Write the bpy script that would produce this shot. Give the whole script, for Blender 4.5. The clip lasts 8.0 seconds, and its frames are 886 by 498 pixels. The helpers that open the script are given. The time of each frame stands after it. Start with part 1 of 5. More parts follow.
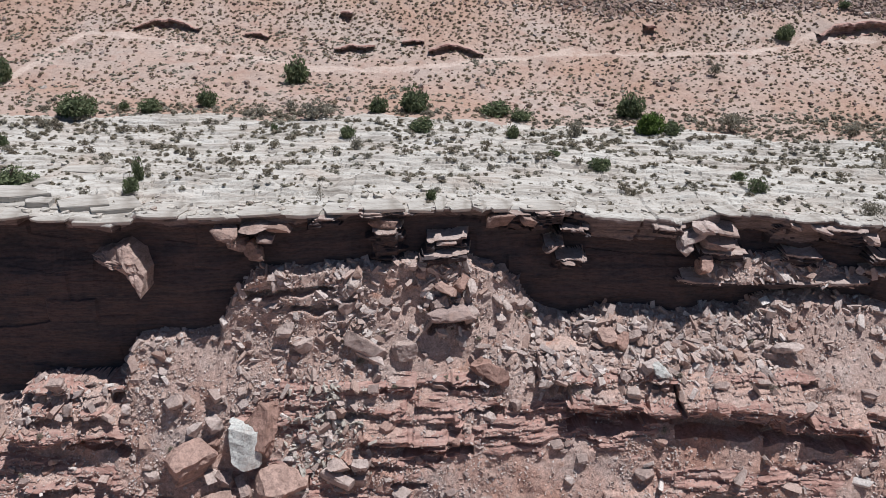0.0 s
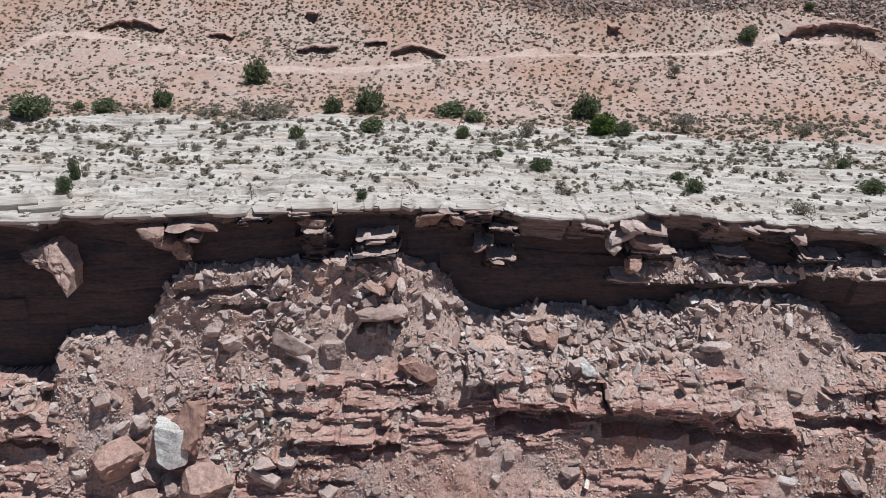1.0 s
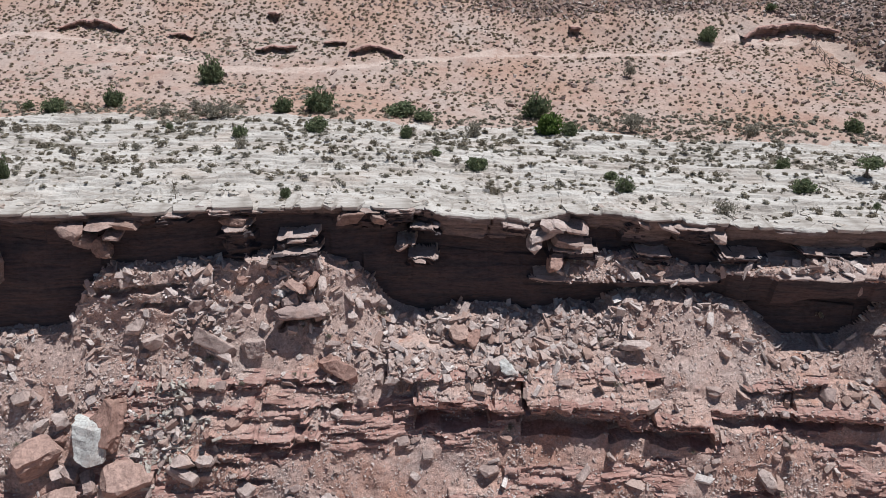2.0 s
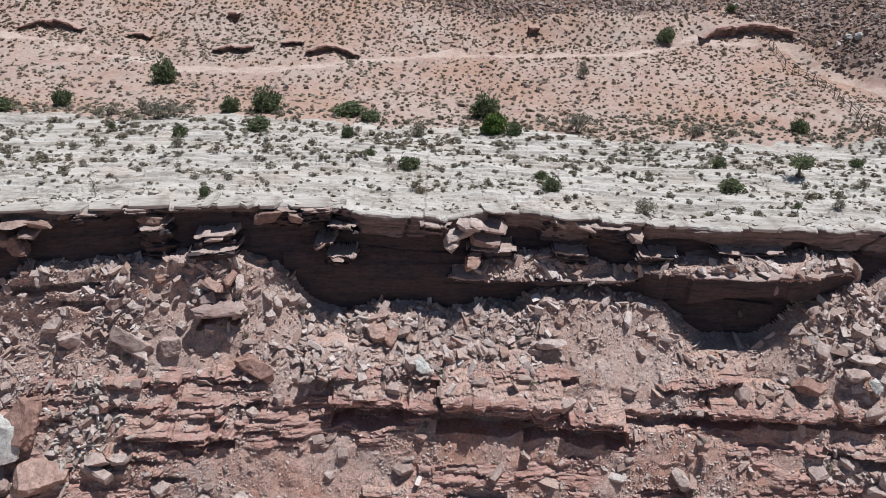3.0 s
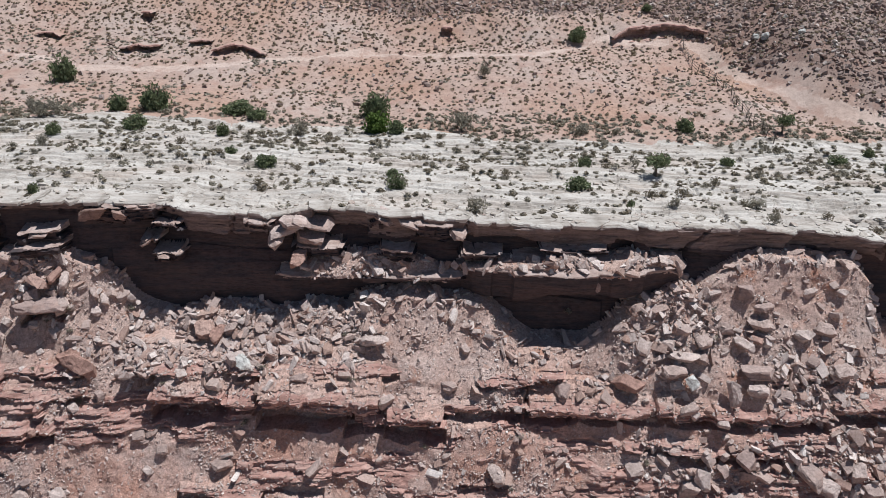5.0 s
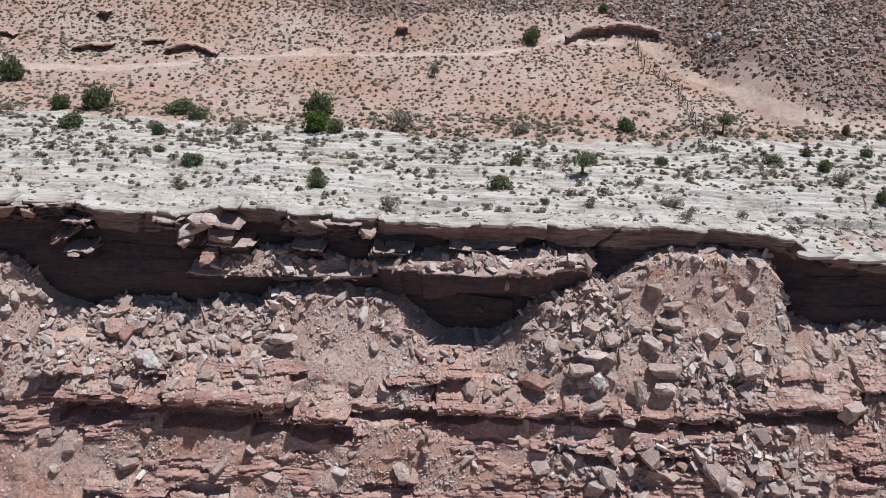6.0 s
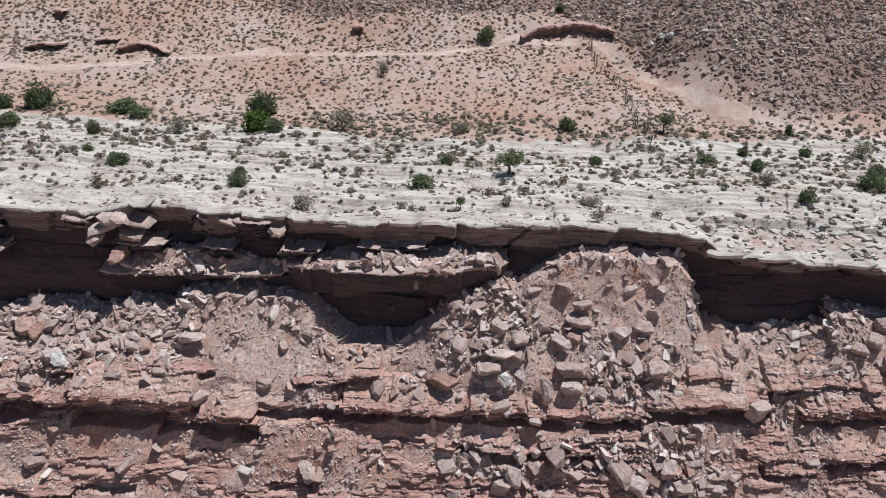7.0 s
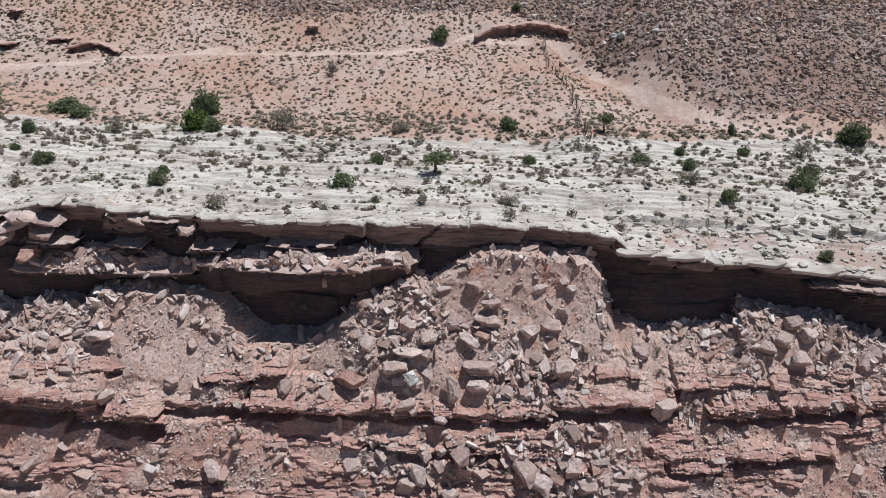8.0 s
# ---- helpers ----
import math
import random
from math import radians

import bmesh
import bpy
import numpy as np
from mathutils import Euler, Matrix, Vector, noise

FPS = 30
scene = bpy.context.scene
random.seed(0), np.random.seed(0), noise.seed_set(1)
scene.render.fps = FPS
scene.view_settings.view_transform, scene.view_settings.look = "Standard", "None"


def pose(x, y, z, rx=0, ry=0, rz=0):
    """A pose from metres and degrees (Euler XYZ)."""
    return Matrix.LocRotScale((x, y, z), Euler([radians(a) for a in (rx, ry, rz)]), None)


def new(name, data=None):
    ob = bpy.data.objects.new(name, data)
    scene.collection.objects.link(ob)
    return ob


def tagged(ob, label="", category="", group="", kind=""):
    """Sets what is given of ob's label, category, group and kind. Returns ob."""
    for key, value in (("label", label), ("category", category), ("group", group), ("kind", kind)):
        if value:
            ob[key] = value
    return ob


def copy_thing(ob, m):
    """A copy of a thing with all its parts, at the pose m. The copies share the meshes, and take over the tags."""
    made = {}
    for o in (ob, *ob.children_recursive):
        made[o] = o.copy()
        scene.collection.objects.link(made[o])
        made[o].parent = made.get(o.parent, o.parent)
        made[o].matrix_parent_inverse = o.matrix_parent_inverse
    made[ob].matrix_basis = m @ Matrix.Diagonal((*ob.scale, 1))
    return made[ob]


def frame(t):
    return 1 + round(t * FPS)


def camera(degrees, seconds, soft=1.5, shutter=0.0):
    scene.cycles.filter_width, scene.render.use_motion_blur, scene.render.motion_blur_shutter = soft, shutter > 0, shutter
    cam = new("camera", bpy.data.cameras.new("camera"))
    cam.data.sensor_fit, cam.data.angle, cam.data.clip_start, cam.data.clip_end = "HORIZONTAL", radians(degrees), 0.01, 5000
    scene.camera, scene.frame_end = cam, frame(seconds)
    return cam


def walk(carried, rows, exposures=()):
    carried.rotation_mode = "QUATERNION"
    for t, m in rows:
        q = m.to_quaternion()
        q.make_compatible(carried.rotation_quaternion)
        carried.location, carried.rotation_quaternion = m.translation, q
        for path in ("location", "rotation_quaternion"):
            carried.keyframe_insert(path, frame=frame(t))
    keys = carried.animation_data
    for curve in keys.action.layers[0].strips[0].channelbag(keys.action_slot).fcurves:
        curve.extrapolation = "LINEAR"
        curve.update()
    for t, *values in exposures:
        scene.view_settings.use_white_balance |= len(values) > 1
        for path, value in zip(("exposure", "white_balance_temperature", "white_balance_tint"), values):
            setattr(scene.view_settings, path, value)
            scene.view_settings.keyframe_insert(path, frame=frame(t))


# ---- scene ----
cam = camera(62.0, 8.0, soft=0.5)
METRES, EYE, TILT, LEAN, TURN = 57.0, 20.2, -22.5, 0.0, 0.0
ROWS = [
    (0.0, 0.0, 0.0, 0.0, 0.0, 0.0, -0.0),
    (0.5, 0.0494, -0.0022, -0.0016, -0.04, 0.04, -0.01),
    (1.0, 0.1025, -0.0041, -0.0031, -0.08, 0.09, -0.04),
    (1.5, 0.1591, -0.0058, -0.0048, -0.11, 0.14, -0.06),
    (3.0, 0.3383, -0.01, -0.0099, -0.2, 0.28, -0.16),
    (3.5, 0.4017, -0.0114, -0.0112, -0.22, 0.31, -0.19),
    (4.0, 0.466, -0.0127, -0.0126, -0.26, 0.33, -0.2),
    (5.5, 0.6642, -0.0161, -0.0162, -0.31, 0.37, -0.24),
    (6.0, 0.7311, -0.0168, -0.0175, -0.34, 0.38, -0.27),
    (6.5, 0.798, -0.0176, -0.0186, -0.36, 0.4, -0.29),
    (7.0, 0.8651, -0.0186, -0.0194, -0.38, 0.42, -0.3),
    (7.5, 0.9324, -0.0193, -0.0203, -0.41, 0.43, -0.3),
    (8.0, 0.9995, -0.02, -0.0213, -0.44, 0.45, -0.3),
]
walk(cam, [(t, pose(0, 0, EYE, TILT, LEAN, TURN) @ pose(METRES * x, METRES * y, METRES * z, 90 + pitch, roll, yaw)) for t, x, y, z, yaw, pitch, roll in ROWS],
     exposures=((0.0, 0.14, 6290, 10), (8.0, 0.14, 6290, 10)))

# ---- light ----
SUN_ELEV, SUN_AZ = 71.0, 80.0          # azimuth from +y towards +x
world = bpy.data.worlds.new("sky")
scene.world = world
world.use_nodes = True
wn = world.node_tree
sky = wn.nodes.new("ShaderNodeTexSky")
sky.sky_type, sky.sun_disc = "NISHITA", False
sky.sun_elevation, sky.sun_rotation = radians(SUN_ELEV), radians(SUN_AZ)
sky.altitude, sky.dust_density = 1300, 0.6
wn.links.new(sky.outputs[0], wn.nodes["Background"].inputs[0])
wn.nodes["Background"].inputs[1].default_value = 0.055
sun_data = bpy.data.lights.new("sun", "SUN")
sun_data.energy, sun_data.angle, sun_data.color = 5.0, radians(0.53), (1.0, 0.985, 0.97)
sun = new("sun", sun_data)
to_sun = Vector((math.cos(radians(SUN_ELEV)) * math.sin(radians(SUN_AZ)), math.cos(radians(SUN_ELEV)) * math.cos(radians(SUN_AZ)), math.sin(radians(SUN_ELEV))))
sun.rotation_euler = to_sun.to_track_quat("Z", "Y").to_euler()
sun.location = (30, 60, 120)

# ---- terrain functions ----
def hash01(i, j, s):
    n = (np.asarray(i).astype(np.int64) * 374761393 + np.asarray(j).astype(np.int64) * 668265263 + s * 1442695041) & 0x7FFFFFFF
    n = ((n ^ (n >> 13)) * 1274126177) & 0x7FFFFFFF
    n = ((n ^ (n >> 15)) * 846930887) & 0x7FFFFFFF
    return ((n ^ (n >> 16)) & 0xFFFF) / 65535.0


def vnoise(x, y, s):
    """Smooth lattice noise, -1 to 1."""
    x, y = np.broadcast_arrays(np.asarray(x, float), np.asarray(y, float))
    i, j = np.floor(x), np.floor(y)
    a, b = x - i, y - j
    a, b = a * a * (3 - 2 * a), b * b * (3 - 2 * b)
    top = hash01(i, j, s) * (1 - a) + hash01(i + 1, j, s) * a
    low = hash01(i, j + 1, s) * (1 - a) + hash01(i + 1, j + 1, s) * a
    return (top * (1 - b) + low * b) * 2 - 1


def fbm(x, y, s, octaves=4):
    total, amp = 0.0, 0.5
    for o in range(octaves):
        total = total + amp * vnoise(x * 2.0 ** o + 17.3 * o, y * 2.0 ** o + 9.1 * o, s + o)
        amp *= 0.5
    return total


def blocks(x, z, wide, high, s):
    """Bedded, jointed rock: one value, -1 to 1, for each block of a coursed face."""
    k = np.floor(z / high + 0.35 * vnoise(x / 6, z / 3, s + 5))
    i = np.floor(x / wide + hash01(k, 3, s) * 7 + 0.5 * vnoise(x / wide, k, s + 9))
    return hash01(i, k, s + 1) * 2 - 1


def smooth(a, b, v):
    t = np.clip((v - a) / (b - a), 0, 1)
    return t * t * (3 - 2 * t)


RIM_Y = ((-48, 54), (-40, 54.1), (-24, 54.9), (-18, 55), (-7.5, 57), (0, 57.7), (10, 58), (20, 57.4), (27, 58.3), (34, 57.3), (45, 56.9), (53, 56.9), (63, 58.2), (68, 57.9), (72.4, 57.3), (74.5, 56.3), (84, 56.3), (95, 55.2), (110, 54.6))
RIM_Z = ((-48, 0.55), (-36, 0.46), (-26, -0.07), (-24.5, 0.31), (-10, 0.15), (4, 0.02), (11, -0.29), (12.5, -0.83), (20, -0.97), (24, -0.64), (38, -1.32), (57, -1.98), (67, -2.64), (72.3, -3.14), (73.6, -4.07), (80, -4.72), (87, -5.15), (95, -5.88), (110, -6.81))
BACK_Z = ((-60, 0.2), (-40, -0.2), (-20, -0.6), (0, -0.7), (10, -1.2), (25, -2.3), (50, -2.8), (67, -3.1), (80, -3.6), (95, -4.6), (130, -6))
TALUS_TOP = ((-46, -16.21), (-38.7, -16.08), (-35.7, -15.62), (-28.8, -14.8), (-26.7, -13.74), (-25.6, -10.62), (-21.9, -10.12), (-18.6, -9.87), (-17.8, -7.67), (-16, -5.29), (-12.7, -4.88), (-8.9, -5.16), (-4.6, -4.94), (-3.1, -4.42), (2.3, -4.88), (4.3, -5.7), (5.4, -6.15), (7.9, -9.15), (11.1, -10.35), (14.1, -9.45), (18.8, -9.81), (19.8, -10.06), (22.5, -9.51), (26.1, -9.74), (28.3, -8.24), (31.8, -7.93), (33.8, -8.15), (37.6, -8.3), (39, -9.4), (40.6, -10.8), (42.4, -11.9), (44.8, -12.3), (46.6, -12), (48.4, -10.9), (50.5, -9), (54.1, -6.85), (56.4, -7.6), (58.3, -6.34), (61.5, -4.64), (70, -5.34), (71.2, -6.68), (72.6, -10.59), (76.8, -11.38), (82.9, -10.58), (83.4, -8.99), (85, -9.68), (88.4, -9.9), (91.4, -10.23), (96.5, -12.13), (105, -12.95))
TALUS_LINE = ((-60, 4), (-44, 20), (-26, 43.2), (-21.3, 47), (-17, 49.5), (-13.5, 51.7), (-9.4, 55), (-6.3, 56.9), (-4, 58.2), (0, 60.4))
RECESS = ((-48, 2.6), (-30, 2.6), (-25, 1.6), (-17, 1.2), (-10, 0.5), (0, 0.8), (8, 1.6), (24, 1.8), (36, 1.2), (44, 1.5), (52, 2.2), (60, 0.8), (70, 0.8), (74, 2.2), (82, 1.8), (90, 2.0), (105, 2.0))
LEDGES = (      # x from, x to, top, thickness, overhang
    (-34.5, -26.6, -13.6, 0.35, 0.5), (-33.5, -27.7, -14.8, 0.7, 0.8), (-35, -25.5, -16.5, 0.8, 0.9),
    (-6.6, 2.2, -16.8, 0.6, 0.9), (-5, 4, -13.1, 0.35, 0.4), (-8.5, -3, -14.9, 0.5, 0.4), (-4.2, 1.4, -15.6, 0.45, 0.5),
    (10.4, 16.2, -14.3, 0.9, 1.3), (16.6, 19, -14.6, 0.7, 1.1), (19.2, 26.6, -14.3, 1.0, 1.8), (26.4, 29.4, -14.6, 1.3, 1.3), (29.8, 34.4, -15.6, 0.8, 1.3),
    (8.0, 30.5, -12.8, 0.28, 0.7), (31.6, 41.3, -15.1, 0.6, 0.8), (37.5, 44.6, -13.4, 0.35, 0.6), (41.5, 53.5, -15.3, 0.7, 0.9),
    (53.2, 66, -15.6, 0.7, 0.9), (66.6, 77, -14.9, 0.8, 1.0), (62, 74, -13.2, 0.25, 0.45), (77, 86.6, -13.8, 0.4, 0.6), (79.9, 86.4, -15.4, 0.9, 0.8), (85.4, 95, -15.0, 0.8, 0.8))
STEPS = ((-16, -9.5, -5.7, 0.5, 0.7), (-13.5, -8, -7.2, 0.45, 0.6), (54, 62, -18.2, 0.5, 0.5), (76, 90, -18.8, 0.5, 0.5))
JUTS_WEST = ((-10.9, -8.3, -0.45, 0.9, 0.68), (-6.6, -2.6, -0.24, 0.6, 0.68), (-6, -3.4, -1.62, 2.6, 0.98), (-1.4, 2, -2.5, 1, 1.2), (-1.6, 2.2, -3.57, 0.8, 1.35), (4.6, 7.2, -0.42, 1.5, 0.52), (7.6, 9.6, -0.42, 1.6, 0.52), (9.8, 12.2, -1.74, 0.7, 0.83), (8.6, 10.2, -3.42, 0.6, 0.83), (9.4, 12, -4.27, 1, 0.83), (10.3, 11.7, -0.1, 1.6, 0.45), (17.4, 20.2, -1.68, 0.6, 0.75))
JUTS_EAST = ((28.5, 29.5, -1.34, 1.8, 0.52), (31.9, 35.3, -1.71, 1.2, 0.68), (21.4, 25.4, -3.9, 0.8, 0.9), (29, 31.6, -4.11, 1, 0.75), (42.6, 48.2, -3.67, 0.7, 0.98), (36, 39.6, -4.01, 0.8, 1), (89, 93, -6.86, 0.9, 0.75), (92.8, 95.2, -6.99, 1.5, 0.83))
BENCHES = ((20.2, 36.4, -6.3, 0.45, 1.6, 2.2), (35.4, 55.4, -5.4, 2.3, 2.2, 1.2))   # and the height of the debris on it


_r = np.random.default_rng(5)
MINOR = tuple((x, x + _r.uniform(2, 7), z, _r.uniform(0.2, 0.45), _r.uniform(0.2, 0.45)) for x, z in zip(_r.uniform(-42, 98, 22), _r.uniform(-22.5, -13.5, 22)))
LEDGES = LEDGES + STEPS + MINOR


def curve(points, x):
    return np.interp(x, [p[0] for p in points], [p[1] for p in points])


def rim_z(x):
    return curve(RIM_Z, x) + 0.10 * vnoise(x / 1.7, 0, 41) + 0.22 * (hash01(np.floor(x / 2.2 + 0.6 * vnoise(x / 4, 2, 48)), 1, 49) - 0.5)


def rim_y(x):
    b = np.floor(x / 2.6 + 0.7 * vnoise(x / 5, 1, 42))
    return curve(RIM_Y, x) + 0.45 * (hash01(b, 0, 43) - 0.5) + 0.35 * fbm(x / 3, 3, 44)


def talus_y(x, z):
    top = curve(TALUS_TOP, x) + 0.3 * fbm(x / 1.5, 0, 51)
    y = curve(TALUS_LINE, z) + 0.9 * fbm(x / 9, z / 9, 52, 3) + 0.35 * fbm(x / 1.6, z / 1.3, 53, 3)
    y = y + bedrock(x, z) * (0.32 * blocks(x, z, 2.4, 0.42, 58) + 0.14 * blocks(x, z, 1.0, 0.16, 59) - 0.1)
    crest = curve(RIM_Y, x) - 0.6 - (curve(RIM_Z, x) - top) / 14.0
    for x0, x1, t, thick, out, heap in BENCHES:
        mid = np.clip((x - x0) / (x1 - x0), 0, 1)
        lip = curve(RIM_Y, x) - out * np.sin(mid * np.pi) ** 0.6 - (t - thick - top) / 16.0
        crest = np.where((mid > 0) & (mid < 1), np.minimum(crest, lip - 0.2), crest)
    lift = np.clip(1 - (top - z) / 8.0, 0, 1) ** 1.2
    return y + (crest - curve(TALUS_LINE, top)) * lift + np.maximum(0, z - top) * 3.0


def bedrock(x, z):
    return smooth(0.02, 0.16, fbm(x / 7, z / 2.2, 57, 4)) * smooth(-12.6, -13.6, z)


def wall_y(x, z):
    edge, below = curve(RIM_Y, x) + 0.3 * fbm(x / 3, 3, 44), rim_z(x) - z
    massive = smooth(11, 13.5, x) * smooth(74, 71, x)          # the cap is thick and whole here, thin and broken elsewhere
    cap = np.where(massive > 0.5, 2.0, 1.0) + 0.35 * vnoise(x / 5, 2, 61)
    joint = x / 3.9 + 1.1 * vnoise(x / 6, 5, 45) + 0.06 * below + 0.04 * vnoise(x, z, 68)
    block = np.floor(joint)
    cap = cap + 1.1 * (hash01(block, 9, 43) - 0.5) + 0.12 * vnoise(x / 0.8, 4, 64)
    gap = np.minimum(joint - block, block + 1 - joint) * 3.6
    turn = (joint - block - 0.5) * (hash01(block, 4, 43) - 0.62) * 1.3
    face = 0.8 * (hash01(block, 0, 43) - 0.5) + turn + 0.08 * vnoise(x / 0.7, z / 0.35, 46) + 0.09 * blocks(x, z, 1.5, 0.34, 47)
    face = face + 0.45 * smooth(0.13, 0.0, gap) * (hash01(np.round(joint), 6, 43) > 0.45) + 0.26 * np.clip(1 - below / 0.3, 0, 1) ** 2
    face = face + (0.15 + 0.5 * hash01(block, 7, 43)) * smooth(0.15, 1.9, below) + 0.35 * (hash01(block, 8, 43) > 0.6) * smooth(0.55, 0.7, below - 0.25 * vnoise(x / 2, 1, 69))
    back = curve(RECESS, x) + 0.4
    under = smooth(cap - 0.1, cap + 0.35, below)
    lower = smooth(2.0, 6.0, below)
    deep = back * 0.6 * (1 - lower) + (0.5 - below / 16.0) * lower + 0.14 * blocks(x, z, 5.0, 2.2, 62) + 0.05 * blocks(x, z, 2.6, 0.9, 65) + 0.4 * fbm(x / 3.5, z / 1.6, 67) + 0.15
    return edge + face * (1 - under) + deep * under


def shelf(x, z, x0, x1, top, thick, front, s, cover=1.2, rag=0.0, back=3.5, thin=0.35):
    """The front of a rock band with ragged ends; far behind where there is none."""
    e = 0.6 * fbm(x / 3.5, 0 * z, s, 3) + 0.75 * blocks(x, 0 * z, 2.1, 0.9, s + 3) + thin * blocks(x, z, 1.6, 0.2, s + 4)
    zt = top + 0.25 * vnoise(x / 2.5, 0, s + 6)
    zb = zt - thick * (1 + 0.3 * vnoise(x / 1.9, 4, s + 7))
    inside = (z < zt) & (z > zb) & (x > x0 + 0.5 * vnoise(z / 0.4, 1, s)) & (x < x1 + 0.5 * vnoise(z / 0.4, 2, s))
    over = np.maximum(0, z - zt) * max(back, 3.0 / cover)
    y = front + e * 0.5 + 0.3 * (zt - z)
    band = y + rag * (blocks(x, z, 1.1, 0.26, s + 9) + 0.6 * blocks(x, z, 0.5, 0.5, s + 11))
    near_top = (z >= zt) & (z < zt + cover) & (x > x0) & (x < x1)
    return np.where(inside, band, np.where(near_top, y + over + 0.5 * rag * fbm(x / 0.9, z / 0.6, s + 13, 3), 1e3))


def cliff(x, z):
    """The face's y at (x, z) and what it is there: 0 scree, 1 ledge rock, 2 wall rock coloured as in shade, 3 cap rock,
    6 tops coloured as in sun, 9 brown cap bed.
    """
    t, w = talus_y(x, z), wall_y(x, z)
    for n, (x0, x1, top, thick, out) in enumerate(LEDGES):
        foot = top - thick - 0.15 - 0.5 * thick - out * (0.3 if out < 1.2 else 0.7) + 0.3 * vnoise(x / 1.3, n, 97)
        gap = (x > x0 - 0.2) & (x < x1 + 0.2) & (z < top - thick + 0.1) & (z > foot)
        t = np.where(gap, t + np.minimum(0.95, 1.3 * thick) + 0.5 * out, t)
    t = np.where((x > -1.2) & (x < 2.3) & (z > -9.7 + 0.4 * vnoise(x, 0, 95)) & (z < -8.2), t + 1.9, t)      # a hollow under a fallen slab
    best, what = t, np.where(bedrock(x, z) > 0.5, 1, 0)
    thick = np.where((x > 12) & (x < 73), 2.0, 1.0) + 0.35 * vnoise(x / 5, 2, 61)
    # below the cap bed the wall takes the colour darkened for shade
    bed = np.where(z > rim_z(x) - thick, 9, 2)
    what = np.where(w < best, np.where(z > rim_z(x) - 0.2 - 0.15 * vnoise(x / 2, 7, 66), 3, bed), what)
    best = np.minimum(best, w)
    for n, (x0, x1, top, thick, out) in enumerate(LEDGES):
        m = (x > x0 - 1) & (x < x1 + 1) & (z < top + 3.0) & (z > top - 1.6 * thick - 0.5)
        f = shelf(x[m], z[m], x0, x1, top, thick, curve(TALUS_LINE, top) - out, 70 + n, 0.28 if n == 0 else 1.5, 0.14, 2.0)
        what[m] = np.where(f < best[m], np.where(z[m] > top + 0.35 + 0.35 * vnoise(x[m] / 1.4, 2, 98), 0, 1), what[m])
        best[m] = np.minimum(best[m], f)
    for n, (x0, x1, top, thick, out) in enumerate(JUTS_WEST + JUTS_EAST):
        m = (x > x0 - 1) & (x < x1 + 1) & (z < top + 1.6) & (z > top - 1.6 * thick - 0.5)
        f = shelf(x[m], z[m], x0, x1, top, thick, curve(RIM_Y, x[m]) + 0.15 - out, 170 + n, 0.5, 0.16)
        # one rock in two tones: sunlit on top, shaded in front, by colour
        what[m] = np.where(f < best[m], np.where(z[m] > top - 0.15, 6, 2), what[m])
        best[m] = np.minimum(best[m], f)
    for n, (x0, x1, top, thick, out, heap) in enumerate(BENCHES):
        m = (x > x0 - 1) & (x < x1 + 1) & (z < top + heap + 1.6) & (z > top - 1.6 * thick - 0.5)
        mid = np.clip((x[m] - x0) / (x1 - x0), 0, 1)
        front = curve(RIM_Y, x[m]) - out * np.sin(mid * np.pi) ** 0.6
        f = shelf(x[m], z[m], x0, x1, top, thick, front, 100 + n, thin=0.08)
        # benches too: sun painted on the top, shade on the front
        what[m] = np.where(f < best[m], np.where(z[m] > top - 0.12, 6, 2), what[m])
        best[m] = np.minimum(best[m], f)
        pile = heap * np.sin(mid * np.pi) ** 0.8 * (0.75 + 0.5 * vnoise(x[m] / 3, 1, 110 + n))
        up = z[m] - top
        f = np.where((up > -0.3) & (mid > 0) & (mid < 1), front + 0.15 + np.maximum(up, 0) * 0.9 + np.maximum(0, up - pile) * 5 + 0.5 * fbm(x[m] / 1.2, z[m] / 0.8, 112 + n), 1e3)
        what[m] = np.where(f < best[m], 0, what[m])
        best[m] = np.minimum(best[m], f)
    return best, what


def back_y(x):
    return np.interp(x, (-62.4, 20.0, 50.0, 81.3, 98.6, 133.0), (94.2, 95.1, 90.7, 93.0, 95.7, 97.9)) + 3.0 * fbm(x / 11, 0, 121, 4)


def steps(h, s):
    """Terraces: flat treads with short risers."""
    k = np.floor(h / s)
    return (k + smooth(0.86, 1.0, h / s - k)) * s


SCARPS = ((-51.2, -40.2, 128.4, -2.4, 1.0), (-17.3, -10.9, 120.9, -0.6, 0.55), (-6.6, -3.0, 122.4, -0.4, 0.32), (-2.2, 6.4, 121.0, -1.9, 0.75), (-17.6, -15.6, 132.2, -0.4, 1.1), (63.2, 79.2, 130.2, -2.4, 1.5), (34.4, 36.2, 130.4, -0.4, 0.8), (-32.6, -28.6, 125.6, -0.5, 0.5))


TRACKS = (((75.5, 127.4), (78.3, 124.8), (79.2, 121.8), (82, 117.4), (85.5, 112.2), (88.3, 108.4), (92.8, 104.1), (97.9, 98.7), (109.8, 97.3)), ((-63.1, 106.1), (-58.9, 125.5), (-44.2, 122.8), (-32.3, 118.5), (-20.9, 113.9), (-8.1, 113.8), (5.8, 117.9), (10.4, 118.1), (21, 122.9), (33.9, 122.2), (48.4, 120.8), (61.3, 128.6), (72, 128.7)))


